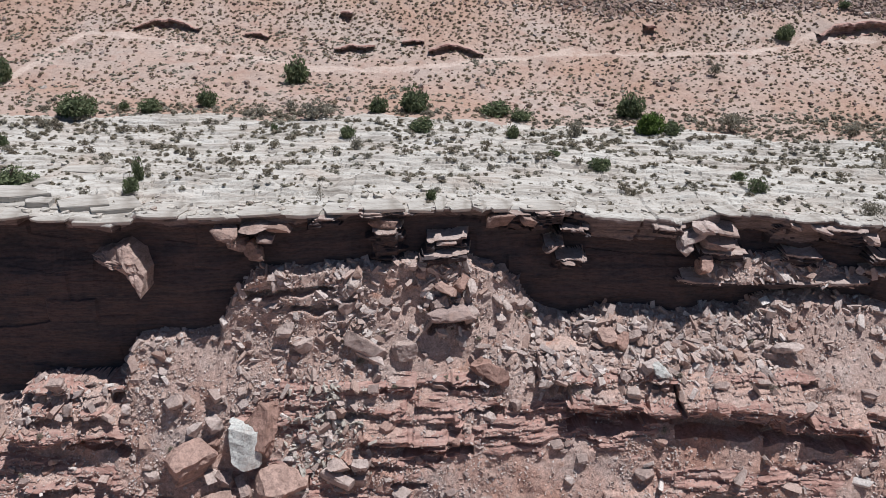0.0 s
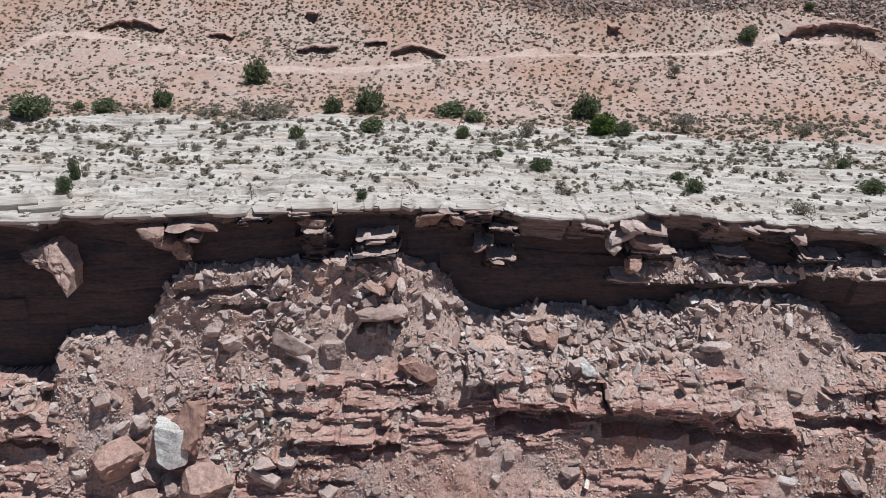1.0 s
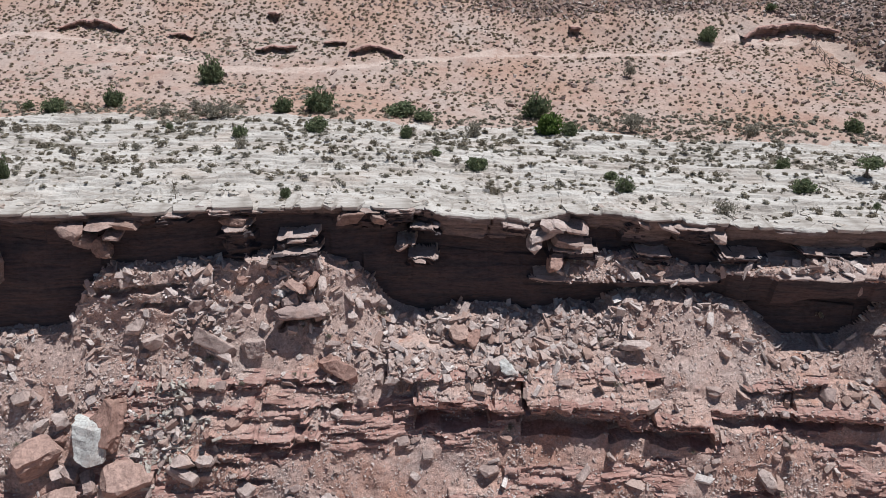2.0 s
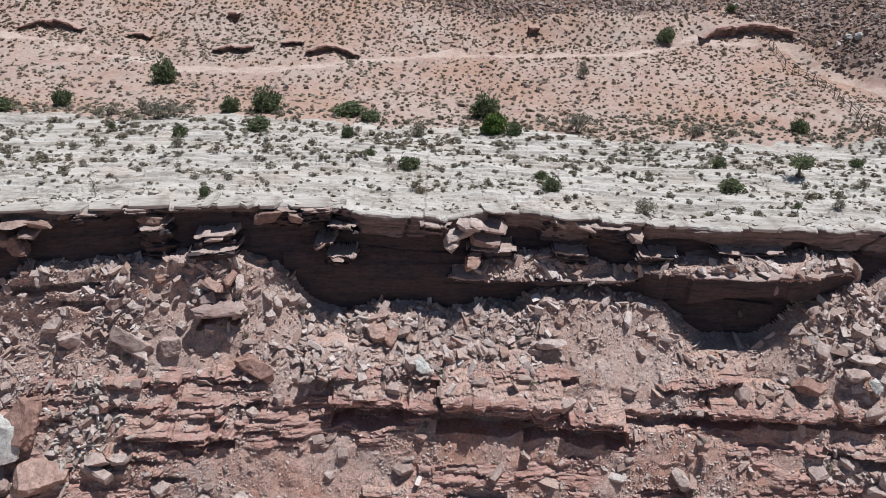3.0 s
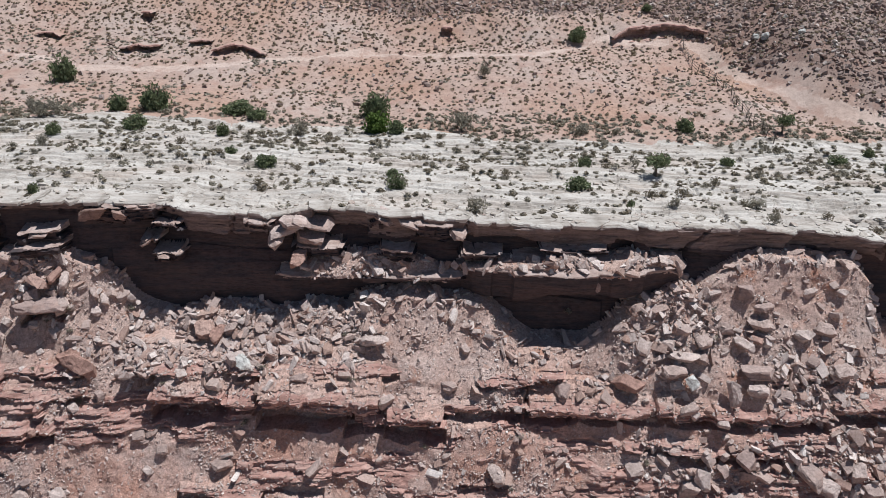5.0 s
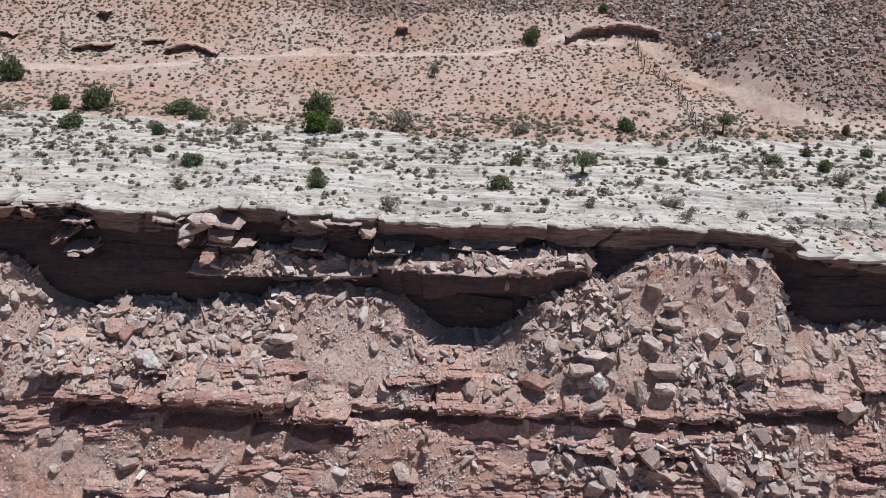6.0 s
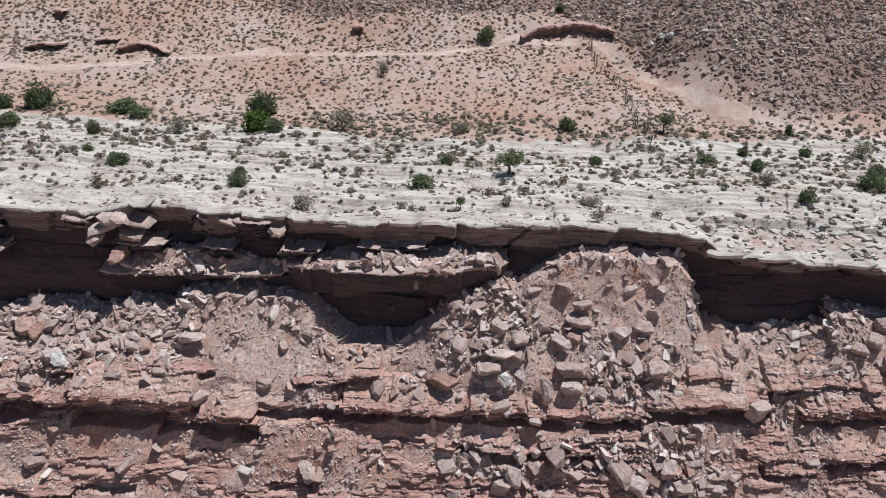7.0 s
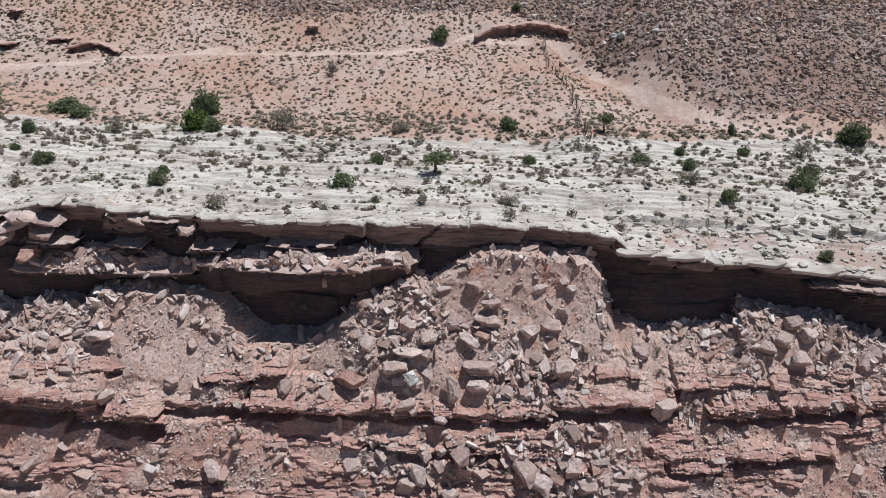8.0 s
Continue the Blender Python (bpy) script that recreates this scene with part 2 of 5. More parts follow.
def track_gap(x, y):
    """Metres from the edge of the bare sandy tracks on the hill."""
    gap = np.full(np.shape(x), 99.0)
    for line, wide in zip(TRACKS, (1.2, 0.8)):
        for (ax, ay), (bx, by) in zip(line[:-1], line[1:]):
            t = np.clip(((x - ax) * (bx - ax) + (y - ay) * (by - ay)) / ((bx - ax) ** 2 + (by - ay) ** 2), 0, 1)
            gap = np.minimum(gap, np.hypot(x - ax - t * (bx - ax), y - ay - t * (by - ay)) - wide)
    return gap + 1.3 * fbm(x / 3, y / 3, 181, 3)


def scarp_line(x, u, ys, bow, n):
    return ys + bow * (2 * u - 1) ** 2 + 0.9 * fbm(x / 3.5, 1, 500 + n, 4) + 0.4 * (hash01(np.floor(x / 1.1), 0, 500 + n) - 0.5)


def top_z(x, y):
    """Height of the rimrock flat and of the hill behind it."""
    edge = curve(RIM_Y, x)
    d, zr, zb = y - edge, rim_z(x), curve(BACK_Z, x)
    right = smooth(70, 76, x)
    z = zr + (zb - zr) * ((1 - right) * smooth(-5, 42, d) + right * (1 - np.exp(-np.maximum(d, 0) / 9)))
    h = 0.9 * fbm(x / 24 + 0.2 * y / 7, y / 5, 131, 5) + 0.5 + 0.07 * blocks(x + 0.4 * y, y, 3.2, 1.5, 135)
    z = z + (steps(h, 0.2) - 0.5) * smooth(0.3, 5, d) * smooth(1, -4, y - back_y(x)) * 1.1
    z = z + right * 0.7 * smooth(0, 0.5, d - 6.9 - 1.2 * fbm(x / 4, 2, 133) - 0.3 * vnoise(x / 0.9, 3, 134))
    e = np.maximum(0, y - np.interp(x, (-60, 20, 50, 80, 97, 130), (90.5, 91, 88.5, 88, 92, 94)))
    left_rise = np.interp(e, (0, 7, 18, 28, 36, 44, 63, 163, 600), (0, 0.5, 1.9, 4.6, 7.0, 10.2, 18.5, 66, 190))
    mid_rise = np.interp(e, (0, 8, 17.7, 25, 38.5, 44, 62, 162, 600), (0, 1.1, 2.9, 4.6, 7.6, 10.8, 19, 66, 190))
    right_rise = np.interp(e, (0, 5, 17, 25.6, 35, 47, 62, 162, 600), (0, 0.8, 5.8, 11.2, 15.8, 20.5, 27, 72, 190))
    m, r = smooth(15, 50, x), smooth(76, 98, x)
    z = z + (left_rise * (1 - m) + mid_rise * m) * (1 - r) + right_rise * r
    far = smooth(0, 12, e)
    z = z + far * (0.9 * fbm(x / 16, y / 16, 141, 4) + 0.35 * fbm(x / 3, y / 3, 145, 3))
    z = z - 3.0 * smooth(128, 116, y) * smooth(94, 104, y) * np.exp(-((x - 78 - 0.45 * (127 - y)) / 6.5) ** 2)      # the wash below the track
    for n, (x0, x1, ys, bow, high) in enumerate(SCARPS):
        u = np.clip((x - x0) / (x1 - x0), 0, 1)
        q = y - scarp_line(x, u, ys, bow, n) - 1.7
        z = z - high * np.sin(u * np.pi) ** 0.5 * (0.75 + 0.5 * vnoise(x / 1.8, 3, 540 + n)) * np.where(q < 0, np.exp(np.minimum(q, 0) / 4.0), smooth(0.3, 0.0, q))
    return z
# ---- end of terrain functions ----


# ---- materials ----
def material(name):
    m = bpy.data.materials.new(name)
    m.use_nodes = True
    nt = m.node_tree
    return m, nt, nt.nodes["Principled BSDF"]


def node(nt, kind, **values):
    n = nt.nodes.new(kind)
    for key, v in values.items():
        n.inputs[key.replace("_", " ")].default_value = v
    return n


def noise_tex(nt, vec, scale, detail=6.0, rough=0.6):
    n = node(nt, "ShaderNodeTexNoise", Scale=scale, Detail=detail, Roughness=rough)
    nt.links.new(vec, n.inputs["Vector"])
    return n.outputs["Fac"]


def ramp(nt, fac, stops):
    r = nt.nodes.new("ShaderNodeValToRGB")
    e = r.color_ramp.elements
    while len(e) < len(stops):
        e.new(0.5)
    for k, (p, c) in enumerate(stops):
        e[k].position, e[k].color = p, (*c, 1)
    nt.links.new(fac, r.inputs[0])
    return r.outputs[0]


def mix(nt, fac, a, b, how="MIX"):
    n = nt.nodes.new("ShaderNodeMix")
    n.data_type, n.blend_type = "RGBA", how
    for sock, v in ((n.inputs[0], fac), (n.inputs[6], a), (n.inputs[7], b)):
        if isinstance(v, bpy.types.NodeSocket):
            nt.links.new(v, sock)
        else:
            sock.default_value = v if isinstance(v, float) else (*v, 1)
    return n.outputs[2]


def mapped(nt, sx=1.0, sy=1.0, sz=1.0):
    c = nt.nodes.new("ShaderNodeTexCoord")
    m = nt.nodes.new("ShaderNodeMapping")
    m.inputs["Scale"].default_value = (sx, sy, sz)
    nt.links.new(c.outputs["Object"], m.inputs["Vector"])
    return m.outputs[0]


def bump(nt, bsdf, height, strength, distance):
    b = node(nt, "ShaderNodeBump", Strength=strength, Distance=distance)
    nt.links.new(height, b.inputs["Height"])
    nt.links.new(b.outputs[0], bsdf.inputs["Normal"])


def finish(nt, bsdf, colour, rough=0.92):
    nt.links.new(colour, bsdf.inputs["Base Color"])
    bsdf.inputs["Roughness"].default_value = rough
    bsdf.inputs["Specular IOR Level"].default_value = 0.2


def scree_material():
    m, nt, b = material("scree_soil")
    p = mapped(nt)
    big = ramp(nt, noise_tex(nt, p, 0.22, 5), ((0.34, (0.41, 0.245, 0.195)), (0.50, (0.435, 0.30, 0.258)), (0.66, (0.46, 0.37, 0.34))))
    warm = ramp(nt, noise_tex(nt, p, 0.45, 4), ((0.58, (0, 0, 0)), (0.70, (1, 1, 1))))
    place = nt.nodes.new("ShaderNodeSeparateXYZ")
    nt.links.new(p, place.inputs[0])
    height = node(nt, "ShaderNodeMapRange", From_Min=-17.5, From_Max=-11.0, To_Min=0.0, To_Max=0.6)
    nt.links.new(place.outputs["Z"], height.inputs["Value"])
    big = mix(nt, height.outputs[0], big, (0.44, 0.345, 0.31))
    col = mix(nt, warm, big, (0.42, 0.24, 0.18))
    fine = noise_tex(nt, p, 3.5, 8, 0.75)
    col = mix(nt, 0.75, col, ramp(nt, fine, ((0.32, (0.35, 0.33, 0.32)), (0.5, (0.95, 0.93, 0.9)), (0.68, (1.5, 1.45, 1.4)))), "MULTIPLY")
    speck = node(nt, "ShaderNodeTexNoise", Scale=13.0, Detail=2.0, Roughness=0.7)
    nt.links.new(p, speck.inputs["Vector"])
    stone = ramp(nt, speck.outputs["Fac"], ((0.36, (0.5, 0.48, 0.47)), (0.5, (0.95, 0.94, 0.93)), (0.66, (1.5, 1.48, 1.46))))
    bare = ramp(nt, noise_tex(nt, p, 0.6, 4), ((0.42, (0.15, 0.15, 0.15)), (0.58, (0.6, 0.6, 0.6))))
    col = mix(nt, bare, col, stone, "MULTIPLY")
    finish(nt, b, col)
    h = nt.nodes.new("ShaderNodeMath")
    h.operation = "ADD"
    nt.links.new(fine, h.inputs[0])
    nt.links.new(speck.outputs["Fac"], h.inputs[1])
    bump(nt, b, h.outputs[0], 1.0, 0.07)
    return m


def strata_material(name, stops, streak, bump_depth=0.10):
    m, nt, b = material(name)
    p, flat = mapped(nt), mapped(nt, 0.25, 0.25, 3.2)
    bands = noise_tex(nt, flat, 1.0, 7, 0.65)
    col = ramp(nt, bands, stops)
    patch = noise_tex(nt, p, 0.5, 6, 0.7)
    col = mix(nt, ramp(nt, patch, ((0.5, (0, 0, 0)), (0.72, (0.8, 0.8, 0.8)))), col, streak)
    fine = noise_tex(nt, mapped(nt, 2.0, 2.0, 7.0), 1.0, 8, 0.7)
    col = mix(nt, 0.7, col, ramp(nt, fine, ((0.3, (0.45, 0.42, 0.4)), (0.5, (1, 1, 1)), (0.7, (1.35, 1.3, 1.28)))), "MULTIPLY")
    finish(nt, b, col)
    bump(nt, b, fine, 1.0, bump_depth)
    return m


def rimrock_material():
    m, nt, b = material("rimrock")
    p, bed = mapped(nt), mapped(nt, 0.16, 0.55, 1.0)
    col = ramp(nt, noise_tex(nt, bed, 1.0, 6, 0.6), ((0.34, (0.28, 0.25, 0.22)), (0.48, (0.395, 0.365, 0.33)), (0.62, (0.47, 0.445, 0.41))))
    dust = ramp(nt, noise_tex(nt, p, 0.12, 5, 0.65), ((0.5, (0, 0, 0)), (0.68, (0.55, 0.55, 0.55))))
    col = mix(nt, dust, col, (0.38, 0.31, 0.26))
    fine = noise_tex(nt, mapped(nt, 0.4, 2.6, 3.0), 1.0, 8, 0.7)
    col = mix(nt, 0.5, col, ramp(nt, fine, ((0.30, (0.5, 0.48, 0.46)), (0.46, (0.97, 0.97, 0.97)), (0.7, (1.18, 1.18, 1.18)))), "MULTIPLY")
    grain = noise_tex(nt, mapped(nt, 3.5, 7.0, 5.0), 1.0, 5, 0.75)
    col = mix(nt, 0.6, col, ramp(nt, grain, ((0.36, (0.55, 0.53, 0.5)), (0.48, (1, 1, 1)), (0.68, (1.2, 1.2, 1.2)))), "MULTIPLY")
    v = node(nt, "ShaderNodeTexVoronoi", Scale=0.55)
    v.feature = "DISTANCE_TO_EDGE"
    warp = mix(nt, 0.25, mapped(nt, 0.55, 1.4, 1.0), mix(nt, 1.0, (0, 0, 0), node_colour(nt, p, 0.8)))
    nt.links.new(warp, v.inputs["Vector"])
    crack = ramp(nt, v.outputs["Distance"], ((0.0, (0.42, 0.38, 0.34)), (0.035, (1, 1, 1))))
    col = mix(nt, 0.55, col, crack, "MULTIPLY")
    finish(nt, b, col, 0.9)
    bump(nt, b, grain, 0.9, 0.06)
    return m


def node_colour(nt, vec, scale):
    n = node(nt, "ShaderNodeTexNoise", Scale=scale, Detail=3.0)
    nt.links.new(vec, n.inputs["Vector"])
    return n.outputs["Color"]


def hill_material(name, stops):
    m, nt, b = material(name)
    p = mapped(nt)
    col = ramp(nt, noise_tex(nt, p, 0.055, 5, 0.6), stops)
    fine = noise_tex(nt, p, 1.6, 8, 0.75)
    col = mix(nt, 0.6, col, ramp(nt, fine, ((0.3, (0.5, 0.47, 0.45)), (0.5, (1, 1, 1)), (0.7, (1.25, 1.22, 1.2)))), "MULTIPLY")
    mid = noise_tex(nt, p, 0.35, 4, 0.6)
    col = mix(nt, ramp(nt, mid, ((0.52, (0, 0, 0)), (0.66, (0.5, 0.5, 0.5)))), col, (0.30, 0.18, 0.14))
    finish(nt, b, col, 0.95)
    bump(nt, b, fine, 0.8, 0.12)
    return m


def rock_material(name, palette, per="island", scale=2.4):
    m, nt, b = material(name)
    p = mapped(nt)
    if per == "island":
        fac = nt.nodes.new("ShaderNodeNewGeometry").outputs["Random Per Island"]
    else:
        fac = nt.nodes.new("ShaderNodeObjectInfo").outputs["Random"]
    col = ramp(nt, fac, palette)
    fine = noise_tex(nt, p, scale * 2.2, 8, 0.72)
    col = mix(nt, 0.75, col, ramp(nt, fine, ((0.3, (0.5, 0.47, 0.45)), (0.5, (1, 1, 1)), (0.7, (1.3, 1.27, 1.25)))), "MULTIPLY")
    if per != "island":
        bed = noise_tex(nt, mapped(nt, 0.5, 0.5, 6.0), 1.0, 5, 0.7)
        col = mix(nt, 0.6, col, ramp(nt, bed, ((0.36, (0.6, 0.57, 0.55)), (0.5, (1, 1, 1)), (0.66, (1.2, 1.18, 1.15)))), "MULTIPLY")
        grit = noise_tex(nt, p, 7.0, 6, 0.75)
        col = mix(nt, 0.55, col, ramp(nt, grit, ((0.34, (0.5, 0.48, 0.47)), (0.5, (1, 1, 1)), (0.68, (1.3, 1.28, 1.26)))), "MULTIPLY")
    stain = ramp(nt, noise_tex(nt, p, scale * 0.5, 5, 0.65), ((0.52, (0, 0, 0)), (0.7, (0.6, 0.6, 0.6))))
    col = mix(nt, stain, col, (0.27, 0.175, 0.14))
    finish(nt, b, col)
    bump(nt, b, fine, 1.0, 0.10)
    return m


def leaf_material(name, palette, per="island"):
    m, nt, b = material(name)
    if per == "island":
        fac = nt.nodes.new("ShaderNodeNewGeometry").outputs["Random Per Island"]
    else:
        fac = nt.nodes.new("ShaderNodeObjectInfo").outputs["Random"]
    col = ramp(nt, fac, palette)
    tint = noise_tex(nt, mapped(nt), 1.3, 3)
    col = mix(nt, 0.6, col, ramp(nt, tint, ((0.35, (0.7, 0.7, 0.65)), (0.65, (1.3, 1.3, 1.2)))), "MULTIPLY")
    finish(nt, b, col, 0.8)
    t = nt.nodes.new("ShaderNodeBsdfTranslucent")
    both = nt.nodes.new("ShaderNodeMixShader")
    both.inputs[0].default_value = 0.4
    nt.links.new(col, t.inputs["Color"])
    nt.links.new(b.outputs[0], both.inputs[1])
    nt.links.new(t.outputs[0], both.inputs[2])
    nt.links.new(both.outputs[0], nt.nodes["Material Output"].inputs["Surface"])
    return m


def bark_material(name, dark, light):
    m, nt, b = material(name)
    f = noise_tex(nt, mapped(nt, 9, 9, 2), 1.0, 6, 0.7)
    finish(nt, b, ramp(nt, f, ((0.35, dark), (0.65, light))))
    bump(nt, b, f, 0.8, 0.03)
    return m


SCREE = scree_material()
LEDGE = strata_material("ledge_sandstone", ((0.34, (0.21, 0.12, 0.10)), (0.46, (0.34, 0.20, 0.168)), (0.56, (0.40, 0.262, 0.225)), (0.66, (0.28, 0.165, 0.138))), (0.37, 0.265, 0.235))
# near-black and bluish: the wall's shade is put into its colour
SHADED_WALL = strata_material("shaded_cliff_sandstone", ((0.34, (0.046, 0.041, 0.045)), (0.46, (0.063, 0.051, 0.053)), (0.58, (0.088, 0.061, 0.058)), (0.68, (0.051, 0.045, 0.048))), (0.046, 0.044, 0.049), 0.03)
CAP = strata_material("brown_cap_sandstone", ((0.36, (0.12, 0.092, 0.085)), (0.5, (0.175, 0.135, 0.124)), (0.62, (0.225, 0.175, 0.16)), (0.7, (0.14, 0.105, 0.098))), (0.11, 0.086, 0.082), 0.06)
# sunlit tone of the jutting rock, for tops of juts and benches
LIT_BED = strata_material("sunlit_bedded_sandstone", ((0.36, (0.25, 0.185, 0.16)), (0.48, (0.34, 0.26, 0.23)), (0.58, (0.40, 0.325, 0.295)), (0.68, (0.30, 0.22, 0.19))), (0.36, 0.30, 0.28))
RIMROCK = rimrock_material()
HILL = hill_material("red_sand_hillside", ((0.36, (0.33, 0.217, 0.165)), (0.5, (0.35, 0.255, 0.212)), (0.64, (0.36, 0.287, 0.25))))
SAND = hill_material("pale_drift_sand", ((0.36, (0.40, 0.30, 0.25)), (0.5, (0.43, 0.335, 0.285)), (0.64, (0.45, 0.36, 0.315))))
GRAVEL = hill_material("pinkish_gravel", ((0.36, (0.30, 0.235, 0.205)), (0.5, (0.34, 0.275, 0.245)), (0.64, (0.38, 0.325, 0.295))))
FLANK = hill_material("grey_shale_flank", ((0.36, (0.19, 0.12, 0.095)), (0.5, (0.22, 0.155, 0.13)), (0.64, (0.25, 0.19, 0.165))))
GREYS = ((0.0, (0.33, 0.225, 0.185)), (0.25, (0.43, 0.325, 0.285)), (0.5, (0.39, 0.31, 0.28)), (0.8, (0.48, 0.405, 0.375)), (0.95, (0.57, 0.50, 0.465)), (1.0, (0.66, 0.61, 0.575)))
RUBBLE = rock_material("rubble_stone", GREYS, scale=3.0)
BOULDER = rock_material("boulder_stone", ((0.0, (0.29, 0.22, 0.20)), (0.5, (0.38, 0.30, 0.27)), (1.0, (0.46, 0.385, 0.355))), per="object", scale=0.9)
PALE = rock_material("pale_slab_stone", ((0.0, (0.36, 0.325, 0.285)), (1.0, (0.46, 0.425, 0.38))), scale=1.5)
PALE_BOULDER = rock_material("whitish_boulder_stone", ((0.0, (0.41, 0.415, 0.40)), (1.0, (0.47, 0.47, 0.45))), per="object", scale=0.8)
RED_BOULDER = rock_material("red_boulder_stone", ((0.0, (0.29, 0.18, 0.148)), (1.0, (0.39, 0.275, 0.235))), per="object", scale=0.9)
JUT_STONE = rock_material("jutting_stone", ((0.0, (0.31, 0.22, 0.19)), (1.0, (0.39, 0.29, 0.255))), per="object", scale=1.2)
RIM_STONE = rock_material("rim_block_stone", ((0.0, (0.23, 0.155, 0.13)), (0.5, (0.29, 0.205, 0.175)), (1.0, (0.34, 0.255, 0.225))), per="object", scale=1.2)
HILL_STONE = rock_material("hill_rubble_stone", ((0.0, (0.16, 0.11, 0.095)), (0.5, (0.25, 0.19, 0.165)), (0.88, (0.32, 0.265, 0.24)), (1.0, (0.50, 0.45, 0.41))), scale=1.2)
JUNIPER = leaf_material("juniper_foliage", ((0.0, (0.085, 0.11, 0.06)), (0.6, (0.165, 0.195, 0.11)), (1.0, (0.25, 0.27, 0.165))))
BRIGHT = leaf_material("fresh_green_foliage", ((0.0, (0.06, 0.10, 0.025)), (1.0, (0.15, 0.22, 0.06))))
SAGE = leaf_material("grey_green_foliage", ((0.0, (0.21, 0.19, 0.155)), (0.6, (0.30, 0.275, 0.23)), (1.0, (0.38, 0.35, 0.30))))
SCRUB = leaf_material("dry_scrub_foliage", ((0.0, (0.165, 0.14, 0.105)), (0.5, (0.235, 0.20, 0.16)), (0.8, (0.245, 0.215, 0.165)), (1.0, (0.32, 0.275, 0.225))))
HILL_SCRUB = leaf_material("hill_scrub_foliage", ((0.0, (0.17, 0.13, 0.095)), (0.5, (0.25, 0.19, 0.14)), (0.8, (0.27, 0.225, 0.165)), (1.0, (0.35, 0.28, 0.21))))
BARK = bark_material("juniper_bark", (0.09, 0.065, 0.05), (0.24, 0.19, 0.155))
FENCE_WOOD = bark_material("weathered_fence_wood", (0.11, 0.09, 0.075), (0.26, 0.22, 0.19))


# ---- mesh helpers ----
def mesh_of(name, verts, faces, mats, index=None, flat=True):
    """A mesh from arrays: faces is an (n, 3 or 4) array."""
    me = bpy.data.meshes.new(name)
    verts, faces = np.asarray(verts, np.float32), np.asarray(faces, np.int32)
    n, k = faces.shape
    me.vertices.add(len(verts))
    me.vertices.foreach_set("co", verts.ravel())
    me.loops.add(n * k)
    me.loops.foreach_set("vertex_index", faces.ravel())
    me.polygons.add(n)
    me.polygons.foreach_set("loop_start", np.arange(0, n * k, k, dtype=np.int32))
    if index is not None:
        me.polygons.foreach_set("material_index", np.asarray(index, np.int32))
    me.polygons.foreach_set("use_smooth", np.full(n, not flat))
    me.update(calc_edges=True)
    for m in mats:
        me.materials.append(m)
    return me


def part(name, me, parent, label=""):
    ob = new(name, me)
    ob.parent = parent
    return tagged(ob, label)


def arrays(bm):
    bmesh.ops.triangulate(bm, faces=bm.faces)
    bm.verts.index_update()
    v = np.array([p.co for p in bm.verts])
    f = np.array([[p.index for p in q.verts] for q in bm.faces])
    bm.free()
    return v, f


def scatter(shapes, which, place, size, spin):
    """Joins many copies of small shapes: place (n, 3), size (n, 3), spin (n, 3, 3)."""
    vs, fs, at = [], [], 0
    for k, (v, f) in enumerate(shapes):
        pick = np.where(which == k)[0]
        if not len(pick):
            continue
        w = np.einsum("nij,nkj->nki", spin[pick], v[None] * size[pick][:, None, :]) + place[pick][:, None, :]
        vs.append(w.reshape(-1, 3))
        fs.append((f[None] + (np.arange(len(pick)) * len(v))[:, None, None]).reshape(-1, f.shape[1]) + at)
        at += len(pick) * len(v)
    return np.concatenate(vs), np.concatenate(fs)


def spins(rng, n, tilt):
    """Random turns about z, leaning by about tilt degrees."""
    a, b, c = rng.uniform(0, 2 * np.pi, n), np.radians(rng.normal(0, tilt, n)), np.radians(rng.normal(0, tilt, n))
    ca, sa, cb, sb, cc, sc = np.cos(a), np.sin(a), np.cos(b), np.sin(b), np.cos(c), np.sin(c)
    o, l = np.zeros(n), np.ones(n)
    rz = np.array([[ca, -sa, o], [sa, ca, o], [o, o, l]]).transpose(2, 0, 1)
    rx = np.array([[l, o, o], [o, cb, -sb], [o, sb, cb]]).transpose(2, 0, 1)
    ry = np.array([[cc, o, sc], [o, l, o], [-sc, o, cc]]).transpose(2, 0, 1)
    return rx @ ry @ rz


# ---- the ground: canyon side, cliff, rimrock flat and hill in one sheet ----
def grey_flank(x, y):
    """Where grey talus covers the hill, 0 to 1."""
    w = 5 * fbm(x / 10, y / 10, 171, 4)
    return np.maximum(smooth(78, 92, x + 0.75 * (y - 118) + w) * smooth(2, 9, y - back_y(x)), smooth(131, 139, y + w - 0.04 * x) * smooth(-5, 40, x + 2 * w))


